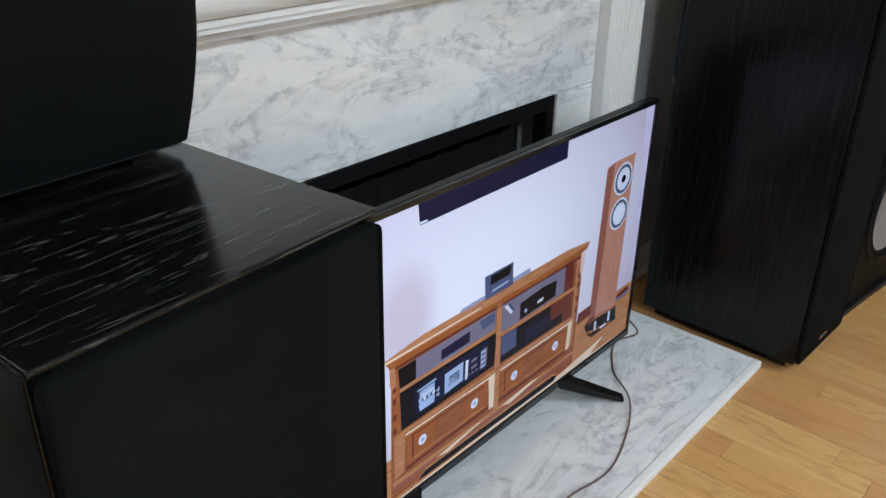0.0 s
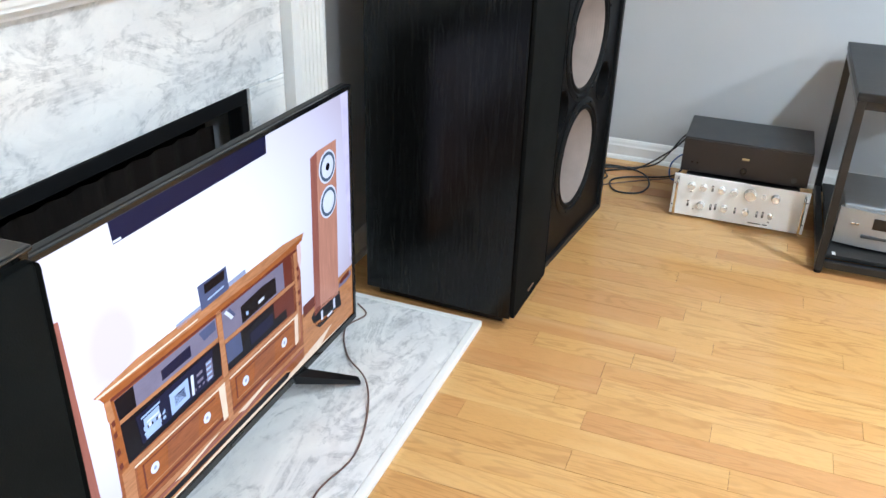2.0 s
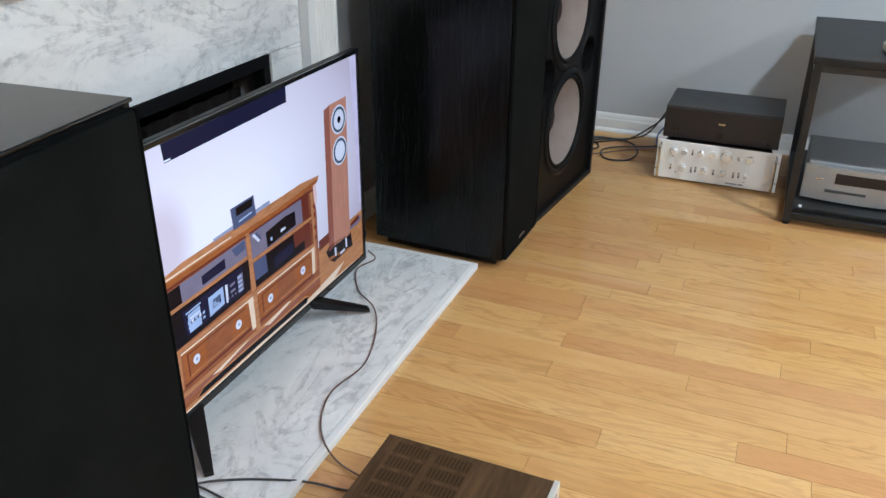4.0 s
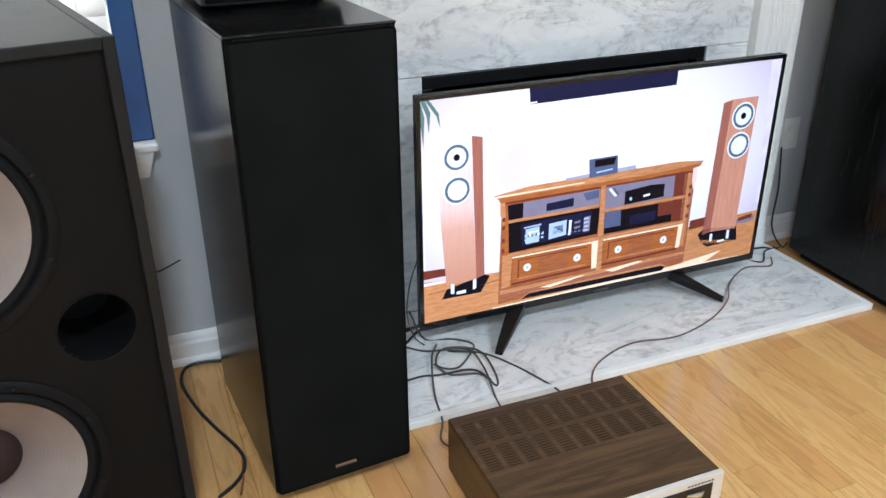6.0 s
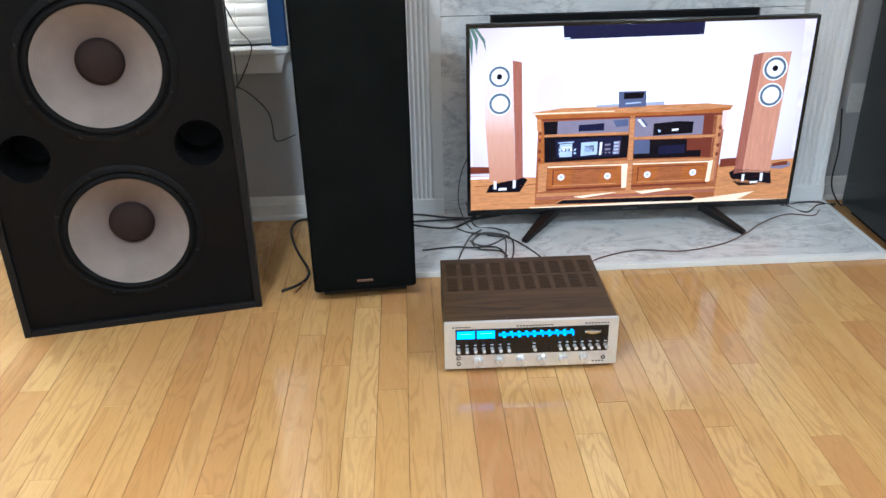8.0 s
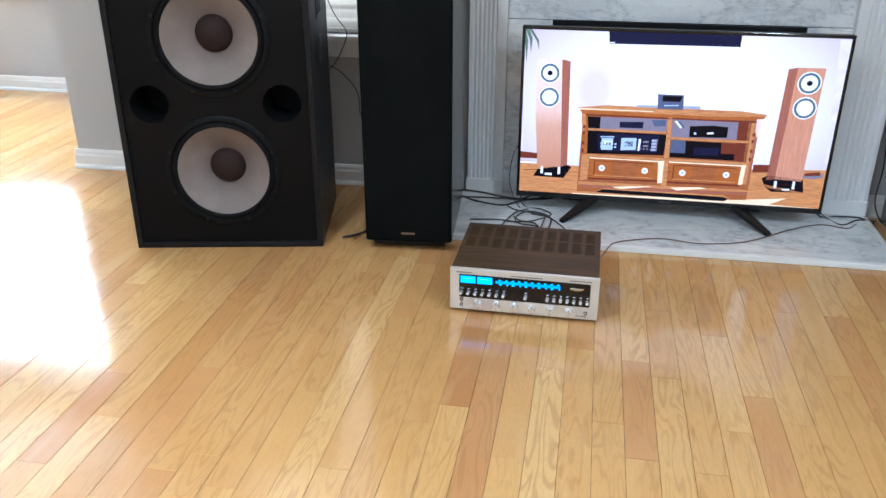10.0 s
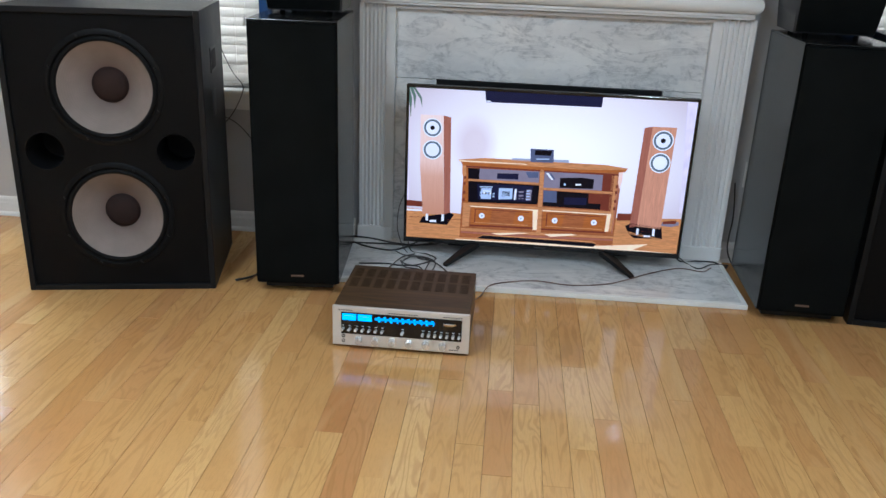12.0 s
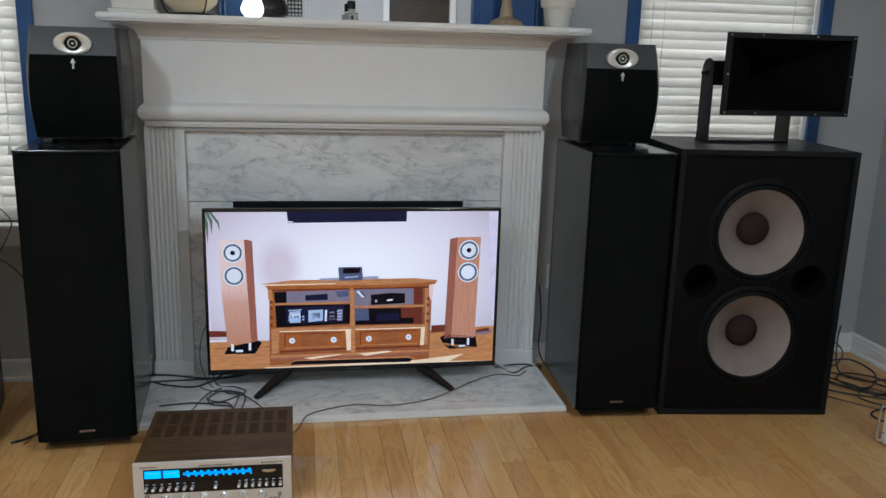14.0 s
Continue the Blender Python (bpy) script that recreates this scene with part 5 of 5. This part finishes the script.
amp = thing("power_amplifier", "brown-black power amplifier standing on the preamplifier", "amplifier", pose(2.062, -1.232, 0.1765, 0, 0, SIDE))
part("case", boxm((-0.240, 0.0, 0.012), (0.240, 0.30, 0.145), 0.003), amp_black, amp)
part("lid", boxm((-0.242, -0.003, 0.145), (0.242, 0.30, 0.152), 0.002), amp_lid, amp, "black crackle-painted lid")
fa = part("front_panel", boxm((-0.242, -0.006, 0.010), (0.242, 0.0, 0.145), 0.002), amp_black, amp, "brown-black front panel")
part("badge", boxm((-0.014, -0.0075, 0.088), (0.014, -0.0055, 0.096)), brass_dull, fa, "small brass badge")
part("power_button", lathem([(0, 0.005), (0.011, 0.005), (0.013, 0.002), (0.013, 0), (0, 0)], 20, pose(0, -0.006, 0.042, 90, 0, 0)), gloss_black, fa)
for x in (-0.2, -0.18):
    part("indicator", lathem([(0, 0.002), (0.004, 0.002), (0.004, 0), (0, 0)], 12, pose(x, -0.006, 0.05, 90, 0, 0)), gloss_black, fa)
part("round_badge", lathem([(0, 0.0015), (0.010, 0.0015), (0.011, 0), (0, 0)], 20, pose(0.19, -0.006, 0.035, 90, 0, 0)), dark_grey, fa)
for x in (-0.2, 0.2):
    for y in (0.03, 0.27):
        part("foot", lathem([(0, 0), (0.012, 0), (0.013, 0.012), (0, 0.012)], 12, pose(x, y, 0)), rubber, amp)

# ---- equipment rack ----
rack = thing("equipment_rack", "black metal rack with two dark boards, by the side wall", "rack", pose(1.715, -1.535, 0))
RX, RY, RZ = 0.80, 0.62, 0.672  # depth along x, width along -y
for x in (0.0, RX - 0.028):
    for y in (-0.028, -RY):
        part("post", boxm((x, y, 0.012), (x + 0.028, y + 0.028, RZ - 0.030), 0.002), rack_metal, rack)
        part("foot", lathem([(0, 0), (0.013, 0), (0.013, 0.012), (0, 0.012)], 12, pose(x + 0.014, y + 0.014, 0)), rubber, rack)
for z in (0.024, RZ - 0.058):
    for lo, hi in (((0.0, -RY + 0.028, z), (0.026, -0.028, z + 0.028)), ((RX - 0.026, -RY + 0.028, z), (RX, -0.028, z + 0.028)), ((0.028, -0.026, z), (RX - 0.028, 0.0, z + 0.028)), ((0.028, -RY, z), (RX - 0.028, -RY + 0.026, z + 0.028))):
        part("rail", boxm(lo, hi, 0.002), rack_metal, rack)
part("top_board", boxm((-0.008, -RY - 0.004, RZ - 0.030), (RX + 0.004, 0.004, RZ), 0.003), rack_board, rack, "dark-grained top board")
part("lower_board", boxm((0.03, -RY + 0.03, 0.0525), (RX - 0.03, -0.03, 0.068), 0.002), rack_board, rack, "dark-grained lower board")
part("scuff_label", boxm((0.034, -0.062, 0.0682), (0.060, -0.050, 0.0688)), plate_white, rack)

player = thing("disc_player", "silver disc player with curved front, on the lower board", "player", pose(1.835, -1.80, 0.0685, 0, 0, SIDE))
part("case", boxm((-0.205, 0.012, 0.012), (0.205, 0.36, 0.165), 0.006), surface("grey steel lid", (0.22, 0.23, 0.24), 0.4, 0.4), player, "grey steel case")
arc = [(-0.215 + 0.43 * k / 16, 0.012 - 0.022 * math.sin(math.pi * k / 16)) for k in range(17)] + [(0.215, 0.03), (-0.215, 0.03)]
fd = part("front", prism(arc, 0.010, 0.150, 2), player_grey, player, "curved satin silver front", True)
part("display", prism([(-0.10 + 0.20 * k / 8, -0.0105 + 0.0015 * ((k - 4) / 4) ** 2) for k in range(9)] + [(0.10, 0.004), (-0.10, 0.004)], 0.088, 0.130, 2), dial_black, fd)
part("tray_slot", boxm((-0.13, -0.0125, 0.050), (0.02, 0.004, 0.060), 0.001), dark_grey, fd)
for x in (-0.16, -0.145):
    part("button", boxm((x - 0.012, -0.005, 0.095), (x + 0.002, 0.004, 0.103), 0.002), chrome, fd)
for x in (-0.17, 0.17):
    for y in (0.05, 0.32):
        part("foot", lathem([(0, 0), (0.014, 0), (0.014, 0.012), (0, 0.012)], 12, pose(x, y, 0)), rubber, player)
packet = thing("packet", "small cream packet lying on the rack", "packet", pose(1.80, -1.78, RZ + 0.0005, 0, 0, 8))
part("carton", boxm((0, -0.12, 0), (0.13, 0, 0.03), 0.003), paper_cream, packet)
part("printed_band", boxm((0.02, -0.10, 0.0300), (0.07, -0.02, 0.0306)), plate_white, packet)

# ---- mantel things ----
MZ = 1.5582
mir = thing("mirror", "mirror in a wide dark blue moulded frame, leaning above the mantel", "mirror", pose(0.155, -0.004, MZ, 0, 0, 0))
for lo, hi in (((-0.685, 0.0, 0.0), (-0.375, 0.03, 1.0)), ((0.375, 0.0, 0.0), (0.685, 0.03, 1.0)), ((-0.375, 0.0, 0.80), (0.375, 0.03, 1.0))):
    part("frame_board", boxm(lo, hi, 0.004), blue_paint, mir, "dark blue painted frame board")
for x in (-0.680, -0.660, -0.395, -0.415, 0.380, 0.400, 0.662, 0.644):
    part("frame_reed", tube(bmesh.new(), [(x, 0.0, 0.002), (x, 0.0, 0.4), (x, 0.0, 0.79)], 0.007, 8, 2), blue_paint, mir, "", True)
part("mirror_glass", boxm((-0.375, 0.018, 0.0), (0.375, 0.024, 0.80)), mirror_glass, mir, "plain mirror glass")

box_ = thing("wooden_box", "whitewashed box on the mantel shelf", "box", pose(-0.835, -0.10, MZ, 0, 0, 3))
part("box_base", boxm((-0.095, -0.065, 0), (0.085, 0.065, 0.014), 0.003), white_ceramic, box_)
part("box_body", boxm((-0.082, -0.055, 0.014), (0.075, 0.055, 0.10), 0.004), white_ceramic, box_)
bowl = thing("bowl", "cream bowl on a thin black stand, on the mantel shelf", "bowl", pose(-0.625, -0.115, MZ))
part("bowl_body", lathem([(0, 0.010), (0.06, 0.010), (0.10, 0.045), (0.118, 0.10), (0.112, 0.10), (0.094, 0.047), (0.055, 0.016), (0, 0.016)], 40), cream_glaze, bowl, "", True)
for a in (0.0, 2.09, 4.19):
    c, s = math.cos(a + 3.3), math.sin(a + 3.3)
    part("stand_leg", tube(bmesh.new(), [(0.085 * c, 0.085 * s, 0.003), (0.105 * c, 0.105 * s, 0.035), (0.122 * c, 0.122 * s, 0.095)], 0.003, 7, 4), black_metal, bowl)
part("stand_ring", tube(bmesh.new(), [(0.085 * math.cos(k * math.pi / 8), 0.085 * math.sin(k * math.pi / 8), 0.003) for k in range(17)], 0.003, 6, 2), black_metal, bowl)
votive = thing("night_lamp", "small white glass lamp, lit, on the mantel shelf", "lamp", pose(-0.385, -0.155, MZ))
part("lamp_globe", lathem([(0, 0), (0.030, 0.001), (0.044, 0.018), (0.046, 0.034), (0.034, 0.062), (0.020, 0.08), (0, 0.085)], 32), lamp_glass, votive, "glowing white glass", True)
pot = thing("black_pot", "glossy black pot on the mantel shelf", "pot", pose(-0.318, -0.105, MZ))
part("pot_body", lathem([(0, 0), (0.050, 0), (0.066, 0.012), (0.070, 0.04), (0.055, 0.075), (0.035, 0.09), (0.038, 0.11), (0.033, 0.11), (0.028, 0.09), (0, 0.085)], 36), gloss_black, pot, "", True)
pf = thing("picture_frame", "white frame with a sparkling beaded mount", "picture frame", pose(-0.222, -0.085, MZ, -4, 0, 4))
for lo, hi in (((-0.048, 0, 0), (-0.030, 0.012, 0.16)), ((0.030, 0, 0), (0.048, 0.012, 0.16)), ((-0.030, 0, 0.142), (0.030, 0.012, 0.16)), ((-0.030, 0, 0), (0.030, 0.012, 0.010))):
    part("frame_bar", boxm(lo, hi, 0.002), white_paint, pf)
back = part("mount", boxm((-0.030, 0.005, 0.010), (0.030, 0.010, 0.142)), dark_grey, pf)
for i in range(4):
    for j in range(8):
        part("bead", lathem([(0, 0.004), (0.004, 0.003), (0.0058, 0), (0, 0)], 8, pose(-0.021 + i * 0.014, 0.005, 0.017 + j * 0.0155, 90, 0, 0)), plate_white, back)
bottle = thing("bottle", "small clear glass bottle with black cap, on the mantel shelf", "bottle", pose(0.005, -0.10, MZ))
part("bottle_glass", lathem([(0, 0), (0.026, 0), (0.028, 0.004), (0.028, 0.030), (0.014, 0.038), (0.012, 0.045), (0, 0.045)], 28), bottle_glass, bottle, "", True)
part("cap", lathem([(0, 0.045), (0.017, 0.045), (0.017, 0.075), (0.015, 0.078), (0, 0.078)], 24), gloss_black, bottle, "", True)
cs = thing("candlestick", "pale turned wooden candlestick on the mantel shelf", "candlestick", pose(0.652, -0.110, MZ))
part("turned_stem", lathem([(0, 0), (0.072, 0), (0.073, 0.006), (0.066, 0.011), (0.064, 0.018), (0.045, 0.028), (0.030, 0.036), (0.026, 0.060), (0.020, 0.090), (0.022, 0.16), (0.034, 0.17), (0.034, 0.18), (0, 0.18)], 40), pale_wood_turned, cs, "", True)
fpot = thing("flower_pot", "whitewashed flower pot on the mantel shelf", "flower pot", pose(0.878, -0.095, MZ))
part("pot_body", lathem([(0, 0), (0.046, 0), (0.049, 0.003), (0.062, 0.080), (0, 0.078)], 36), white_ceramic, fpot, "", True)
part("pot_rim", lathem([(0.061, 0.080), (0.071, 0.080), (0.073, 0.086), (0.076, 0.120), (0.068, 0.120), (0.060, 0.09)], 36), white_ceramic, fpot, "", True)

# ---- wall plates ----
for x, z in ((0.972, 0.425),):
    o = thing("wall_outlet", "white double power outlet on the grey wall", "outlet", pose(x, NORTH, z))
    part("cover_plate", boxm((-0.038, -0.006, -0.060), (0.038, 0.0, 0.060), 0.003), plate_white, o)
    for dz in (-0.022, 0.022):
        part("socket", boxm((-0.016, -0.0075, dz - 0.014), (0.016, -0.0055, dz + 0.014), 0.002), white_ceramic, o)

# ---- chair in the far room ----
chair = thing("wooden_chair", "honey-coloured wooden chair with splayed legs", "chair", pose(-4.405, 0.955, 0))
part("seat", boxm((-0.21, -0.20, 0.43), (0.21, 0.21, 0.46), 0.012, 3), chair_wood, chair)
for sx in (-1, 1):
    for sy in (-1, 1):
        part("leg", tube(bmesh.new(), [(sx * 0.245, sy * 0.245, 0.0), (sx * 0.185, sy * 0.20, 0.22), (sx * 0.13, sy * 0.15, 0.43)], 0.013, 10, 3), chair_wood, chair, "", True)
    part("back_post", tube(bmesh.new(), [(sx * 0.17, 0.19, 0.45), (sx * 0.175, 0.225, 0.65), (sx * 0.17, 0.26, 0.85)], 0.013, 10, 3), chair_wood, chair, "", True)
for z in (0.62, 0.80):
    part("back_slat", boxm((-0.165, 0.225, z - 0.03), (0.165, 0.245, z + 0.03), 0.005), chair_wood, chair)


# ---- cables ----
def cable(label, mat, r, pts, name="cable"):
    ob = part(name, tube(bmesh.new(), pts, r * 0.92), mat, smooth=True)
    return tagged(ob, label, "cable", "loose cables")


H = 0.0245
cable("thin red-brown wire lying over the hearth", cord_brown, 0.0028, [(0.806, -0.15, H), (0.755, -0.203, H), (0.659, -0.181, H), (0.531, -0.254, H), (0.430, -0.363, H + 0.012), (0.313, -0.426, H), (0.152, -0.469, H), (0.008, -0.447, H), (-0.107, -0.478, H), (-0.191, -0.536, H + 0.002), (-0.225, -0.60, 0.006), (-0.26, -0.70, 0.02), (-0.27, -0.74, 0.06)])
cable("tangled grey cord on the hearth", cord_grey, 0.0034, [(-0.60, -0.12, 0.10), (-0.572, -0.177, H), (-0.496, -0.209, H), (-0.448, -0.257, H), (-0.466, -0.297, H), (-0.54, -0.362, H), (-0.591, -0.326, H), (-0.544, -0.26, H + 0.006), (-0.45, -0.308, H + 0.006), (-0.45, -0.424, H), (-0.474, -0.486, H), (-0.497, -0.424, H + 0.006), (-0.573, -0.386, H), (-0.60, -0.326, H + 0.006)])
cable("tangled grey cord on the hearth", cord_grey, 0.0032, [(-0.64, -0.20, H), (-0.59, -0.244, H), (-0.481, -0.296, H + 0.010), (-0.476, -0.406, H + 0.010), (-0.50, -0.53, H), (-0.504, -0.585, H - 0.01), (-0.523, -0.68, 0.012), (-0.53, -0.74, 0.06)])
cable("short black cord on the hearth", cord_black, 0.0035, [(-0.78, -0.38, H), (-0.665, -0.362, H), (-0.605, -0.379, H + 0.003), (-0.513, -0.406, H + 0.014), (-0.476, -0.454, H)])
cable("grey cord running to the receiver", cord_grey, 0.0032, [(-0.53, -0.27, H), (-0.452, -0.341, H + 0.016), (-0.384, -0.412, H), (-0.343, -0.515, H), (-0.313, -0.577, 0.012), (-0.30, -0.65, 0.006), (-0.33, -0.74, 0.06)])
cable("grey cord running to the receiver", cord_grey, 0.0032, [(-0.55, -0.22, H), (-0.60, -0.308, H + 0.012), (-0.65, -0.455, H), (-0.672, -0.565, 0.018), (-0.70, -0.63, 0.006), (-0.66, -0.69, 0.006), (-0.60, -0.70, 0.02), (-0.59, -0.742, 0.06)])
cable("thick black power cord behind the television", cord_black, 0.0045, [(-0.95, -0.04, 0.012), (-0.89, -0.05, 0.03), (-0.775, -0.075, H + 0.01), (-0.668, -0.09, H), (-0.56, -0.10, H), (-0.45, -0.12, 0.06), (-0.40, -0.165, 0.14)])
cable("thick black power cord behind the television", cord_black, 0.0045, [(-0.95, -0.08, 0.012), (-0.89, -0.10, 0.03), (-0.787, -0.16, H), (-0.662, -0.191, H), (-0.571, -0.138, H + 0.01), (-0.45, -0.13, 0.05), (-0.30, -0.17, 0.13)])
cable("black cord behind the television", cord_black, 0.004, [(-0.92, -0.14, 0.012), (-0.88, -0.14, 0.03), (-0.78, -0.115, H), (-0.674, -0.14, H + 0.012), (-0.584, -0.11, H + 0.004), (-0.50, -0.15, 0.09)])
cable("thin grey cord hanging from the television", cord_grey, 0.0025, [(-0.59, -0.20, 0.33), (-0.625, -0.21, 0.25), (-0.635, -0.20, 0.14), (-0.61, -0.19, 0.05), (-0.585, -0.21, H)])
cable("black cord between television and wall", cord_black, 0.004, [(0.60, -0.17, 0.12), (0.68, -0.09, H), (0.76, -0.07, H), (0.84, -0.075, H), (0.885, -0.10, 0.012), (0.90, -0.06, 0.01)])
cable("black cord between television and wall", cord_black, 0.003, [(0.62, -0.17, 0.10), (0.70, -0.10, H), (0.747, -0.168, H), (0.823, -0.10, H), (0.90, -0.09, 0.02)])
cable("black cord behind the tower", cord_black, 0.0035, [(0.885, -0.03, 0.40), (0.90, -0.035, 0.24), (0.895, -0.04, 0.09), (0.93, -0.07, 0.01), (0.98, -0.05, 0.008)])
cable("black speaker wire curling beside the tower", cord_black, 0.0055, [(-1.12, -0.12, 0.05), (-1.20, -0.02, 0.010), (-1.27, -0.02, 0.006), (-1.292, -0.10, 0.005), (-1.270, -0.22, 0.005), (-1.239, -0.325, 0.005), (-1.190, -0.46, 0.005), (-1.190, -0.53, 0.005), (-1.22, -0.58, 0.005), (-1.265, -0.615, 0.005)])
cable("split red-brown end of speaker wire", wire_copper, 0.0030, [(-1.190, -0.50, 0.005), (-1.20, -0.57, 0.005), (-1.215, -0.625, 0.005)])
cable("thin black wire hanging behind the cabinet", cord_black, 0.0024, [(-1.47, -0.17, 1.0), (-1.44, -0.14, 0.90), (-1.408, -0.10, 0.796), (-1.368, -0.09, 0.737), (-1.374, -0.09, 0.689), (-1.42, -0.10, 0.60), (-1.46, -0.17, 0.55)])
cable("thin black wire hanging behind the cabinet", cord_black, 0.0024, [(-1.48, -0.17, 0.62), (-1.408, -0.10, 0.567), (-1.338, -0.09, 0.49), (-1.323, -0.09, 0.433), (-1.321, -0.09, 0.38), (-1.302, -0.09, 0.366), (-1.24, -0.09, 0.389)])
F = 0.006
cable("black cable looping to the amplifier", cord_black, 0.0042, [(2.34, -1.02, 0.26), (2.46, -0.96, 0.20), (2.50, -0.86, 0.04), (2.46, -0.74, F), (2.34, -0.60, F), (2.15, -0.48, F), (2.05, -0.30, F)])
cable("black cable looped on the floor", cord_black, 0.0042, [(2.38, -0.995, 0.10), (2.40, -0.93, 0.02), (2.342, -0.747, F), (2.26, -0.684, F), (2.155, -0.729, F), (2.176, -0.826, F), (2.297, -0.852, F), (2.40, -0.80, F + 0.008), (2.46, -0.66, F), (2.40, -0.40, F), (2.20, -0.2, F)])
cable("black cable looped on the floor", cord_black, 0.0042, [(2.40, -0.98, 0.22), (2.50, -0.90, 0.10), (2.448, -0.754, F), (2.44, -0.60, F), (2.30, -0.50, F), (2.24, -0.38, F + 0.008), (2.34, -0.28, F), (2.46, -0.36, F), (2.42, -0.52, F + 0.008), (2.28, -0.56, F)])
cable("black cable on the floor beside the cabinet", cord_black, 0.0036, [(2.05, -0.14, 0.02), (2.18, -0.22, F), (2.36, -0.18, F), (2.45, -0.10, 0.05), (2.38, -0.05, 0.10), (2.28, -0.10, 0.06), (2.22, -0.25, F), (2.30, -0.45, F), (2.38, -0.62, F)])
cable("blue cable behind the amplifier", surface("blue cable", (0.03, 0.10, 0.30), 0.4, bump=0), 0.004, [(2.36, -1.0, 0.14), (2.42, -0.96, 0.12), (2.44, -0.92, 0.06), (2.40, -0.93, 0.012), (2.36, -0.97, 0.02)])
cable("black cable heaped on the floor beside the cabinet", cord_black, 0.0045, [(2.12, -0.30, F), (2.20, -0.42, F + 0.006), (2.34, -0.46, F), (2.44, -0.36, 0.03), (2.40, -0.22, 0.05), (2.28, -0.20, 0.02), (2.20, -0.32, F), (2.26, -0.48, F), (2.40, -0.60, F), (2.47, -0.74, F)])
cable("black cable heaped on the floor beside the cabinet", cord_black, 0.0038, [(2.46, -0.05, 0.16), (2.40, -0.12, 0.10), (2.30, -0.30, 0.02), (2.36, -0.42, F + 0.012), (2.46, -0.44, 0.03), (2.43, -0.58, F), (2.30, -0.66, F), (2.22, -0.56, F), (2.32, -0.50, F + 0.012), (2.44, -0.66, F)])
cable("red-brown wire on the floor", cord_brown, 0.0028, [(2.40, -0.95, 0.015), (2.30, -0.78, F), (2.20, -0.66, F), (2.10, -0.55, F), (2.02, -0.42, F)])

# ---- floor strips, last: the nearest as boards of their own, the rest joined ----
floor = thing("floor", "polished honey oak strip floor", "floor", kind="structure")
near_oak, far_oak = plank_material("polished oak strip", False), plank_material("polished oak strip beyond", True)
russet_oak = plank_material("russet oak strip", False, (0.87, 0.765, 0.72))
PITCH, FIRST = 0.084, -71
rng = random.Random(11)


def plank_mesh(w, length):
    """A strip 12 mm thick with eased long edges; the body lies below z 0."""
    g, e, t = 0.0005, 0.0005, 0.0004
    lo = [(g, g, -0.012), (w - g, g, -0.012), (w - g, length - g, -0.012), (g, length - g, -0.012)]
    mid = [(g, g, -t), (w - g, g, -t), (w - g, length - g, -t), (g, length - g, -t)]
    top = [(g + e, g, 0), (w - g - e, g, 0), (w - g - e, length - g, 0), (g + e, length - g, 0)]
    faces = [(0, 1, 5, 4), (1, 2, 6, 5), (2, 3, 7, 6), (3, 0, 4, 7), (4, 5, 9, 8), (5, 6, 10, 9), (6, 7, 11, 10), (7, 4, 8, 11), (8, 9, 10, 11)]
    return lo + mid + top, faces


# rows counted from the one at x -1.009: where boards meet end to end, and the rows' russet boards
ENDS = {-9: (-1.516,), -8: (-1.229,), -7: (-1.899,), -5: (-2.197,), -4: (-2.076,), -2: (-2.113, -0.902), -1: (-1.682,), 0: (-1.412,), 1: (-1.209,), 2: (-1.026,), 3: (-1.773,), 4: (-1.682,),
        5: (-1.317,), 7: (-1.439,), 8: (-1.311,), 9: (-1.686,), 10: (-1.359,), 12: (-1.855,), 13: (-1.666,), 14: (-1.490,), 15: (-1.606,), -6: (-2.42, -1.02)}
RUSSET = {-6: -1.6, 4: -1.3}
shared = {}
far_v, far_f = [], []
made = 0
for row in range(FIRST, 43):
    x = -1.009 + row * PITCH
    w = min(PITCH, EAST - x)
    y_end = 1.45 if x < LEFT_END - PITCH else NORTH
    y = -6.1 - rng.random() * 0.6
    cuts = []
    while y < y_end:
        cuts.append(y)
        y += rng.choice((0.30, 0.42, 0.55, 0.70, 0.85, 1.00, 1.20, 1.45))
    fixed = ENDS.get(row, ())
    cuts = sorted([c for c in cuts if not fixed or not min(fixed) - 0.4 < c < max(fixed) + 0.4] + list(fixed)) + [y_end]
    for y, y_next in zip(cuts, cuts[1:]):
        a, b = max(y, -6.1), min(y_next, y_end)
        if b - a < 0.02:
            continue
        near = -1.9 < x < 2.1 and -2.75 < a and b < -0.2 and made < 290
        if near:
            russet = row in RUSSET and a < RUSSET[row] < b
            key = (round(w, 4), round(b - a, 3), russet)
            if key not in shared:
                v, f = plank_mesh(w, b - a)
                shared[key] = bpy.data.meshes.new("plank")
                shared[key].from_pydata(v, [], f)
                shared[key].materials.append(russet_oak if russet else near_oak)
            p = new("plank", shared[key])
            p.parent = floor
            p.location = (x, a, rng.uniform(-0.0003, 0.0003))
            p.rotation_euler = (rng.uniform(-0.0004, 0.0004), rng.uniform(-0.004, 0.004), 0)
            made += 1
        else:
            v, f = plank_mesh(w, b - a)
            base, dz, lean = len(far_v), rng.uniform(-0.0003, 0.0003), rng.uniform(-0.004, 0.004)
            far_v += [(x + q[0], a + q[1], q[2] + dz + lean * q[0]) for q in v]
            far_f += [tuple(i + base for i in q) for q in f]
me = bpy.data.meshes.new("floor_strips")
me.from_pydata(far_v, [], far_f)
me.materials.append(far_oak)
rest = new("floor_strips", me)
rest.parent = floor
tagged(rest, "polished honey oak strips", kind="stuff")
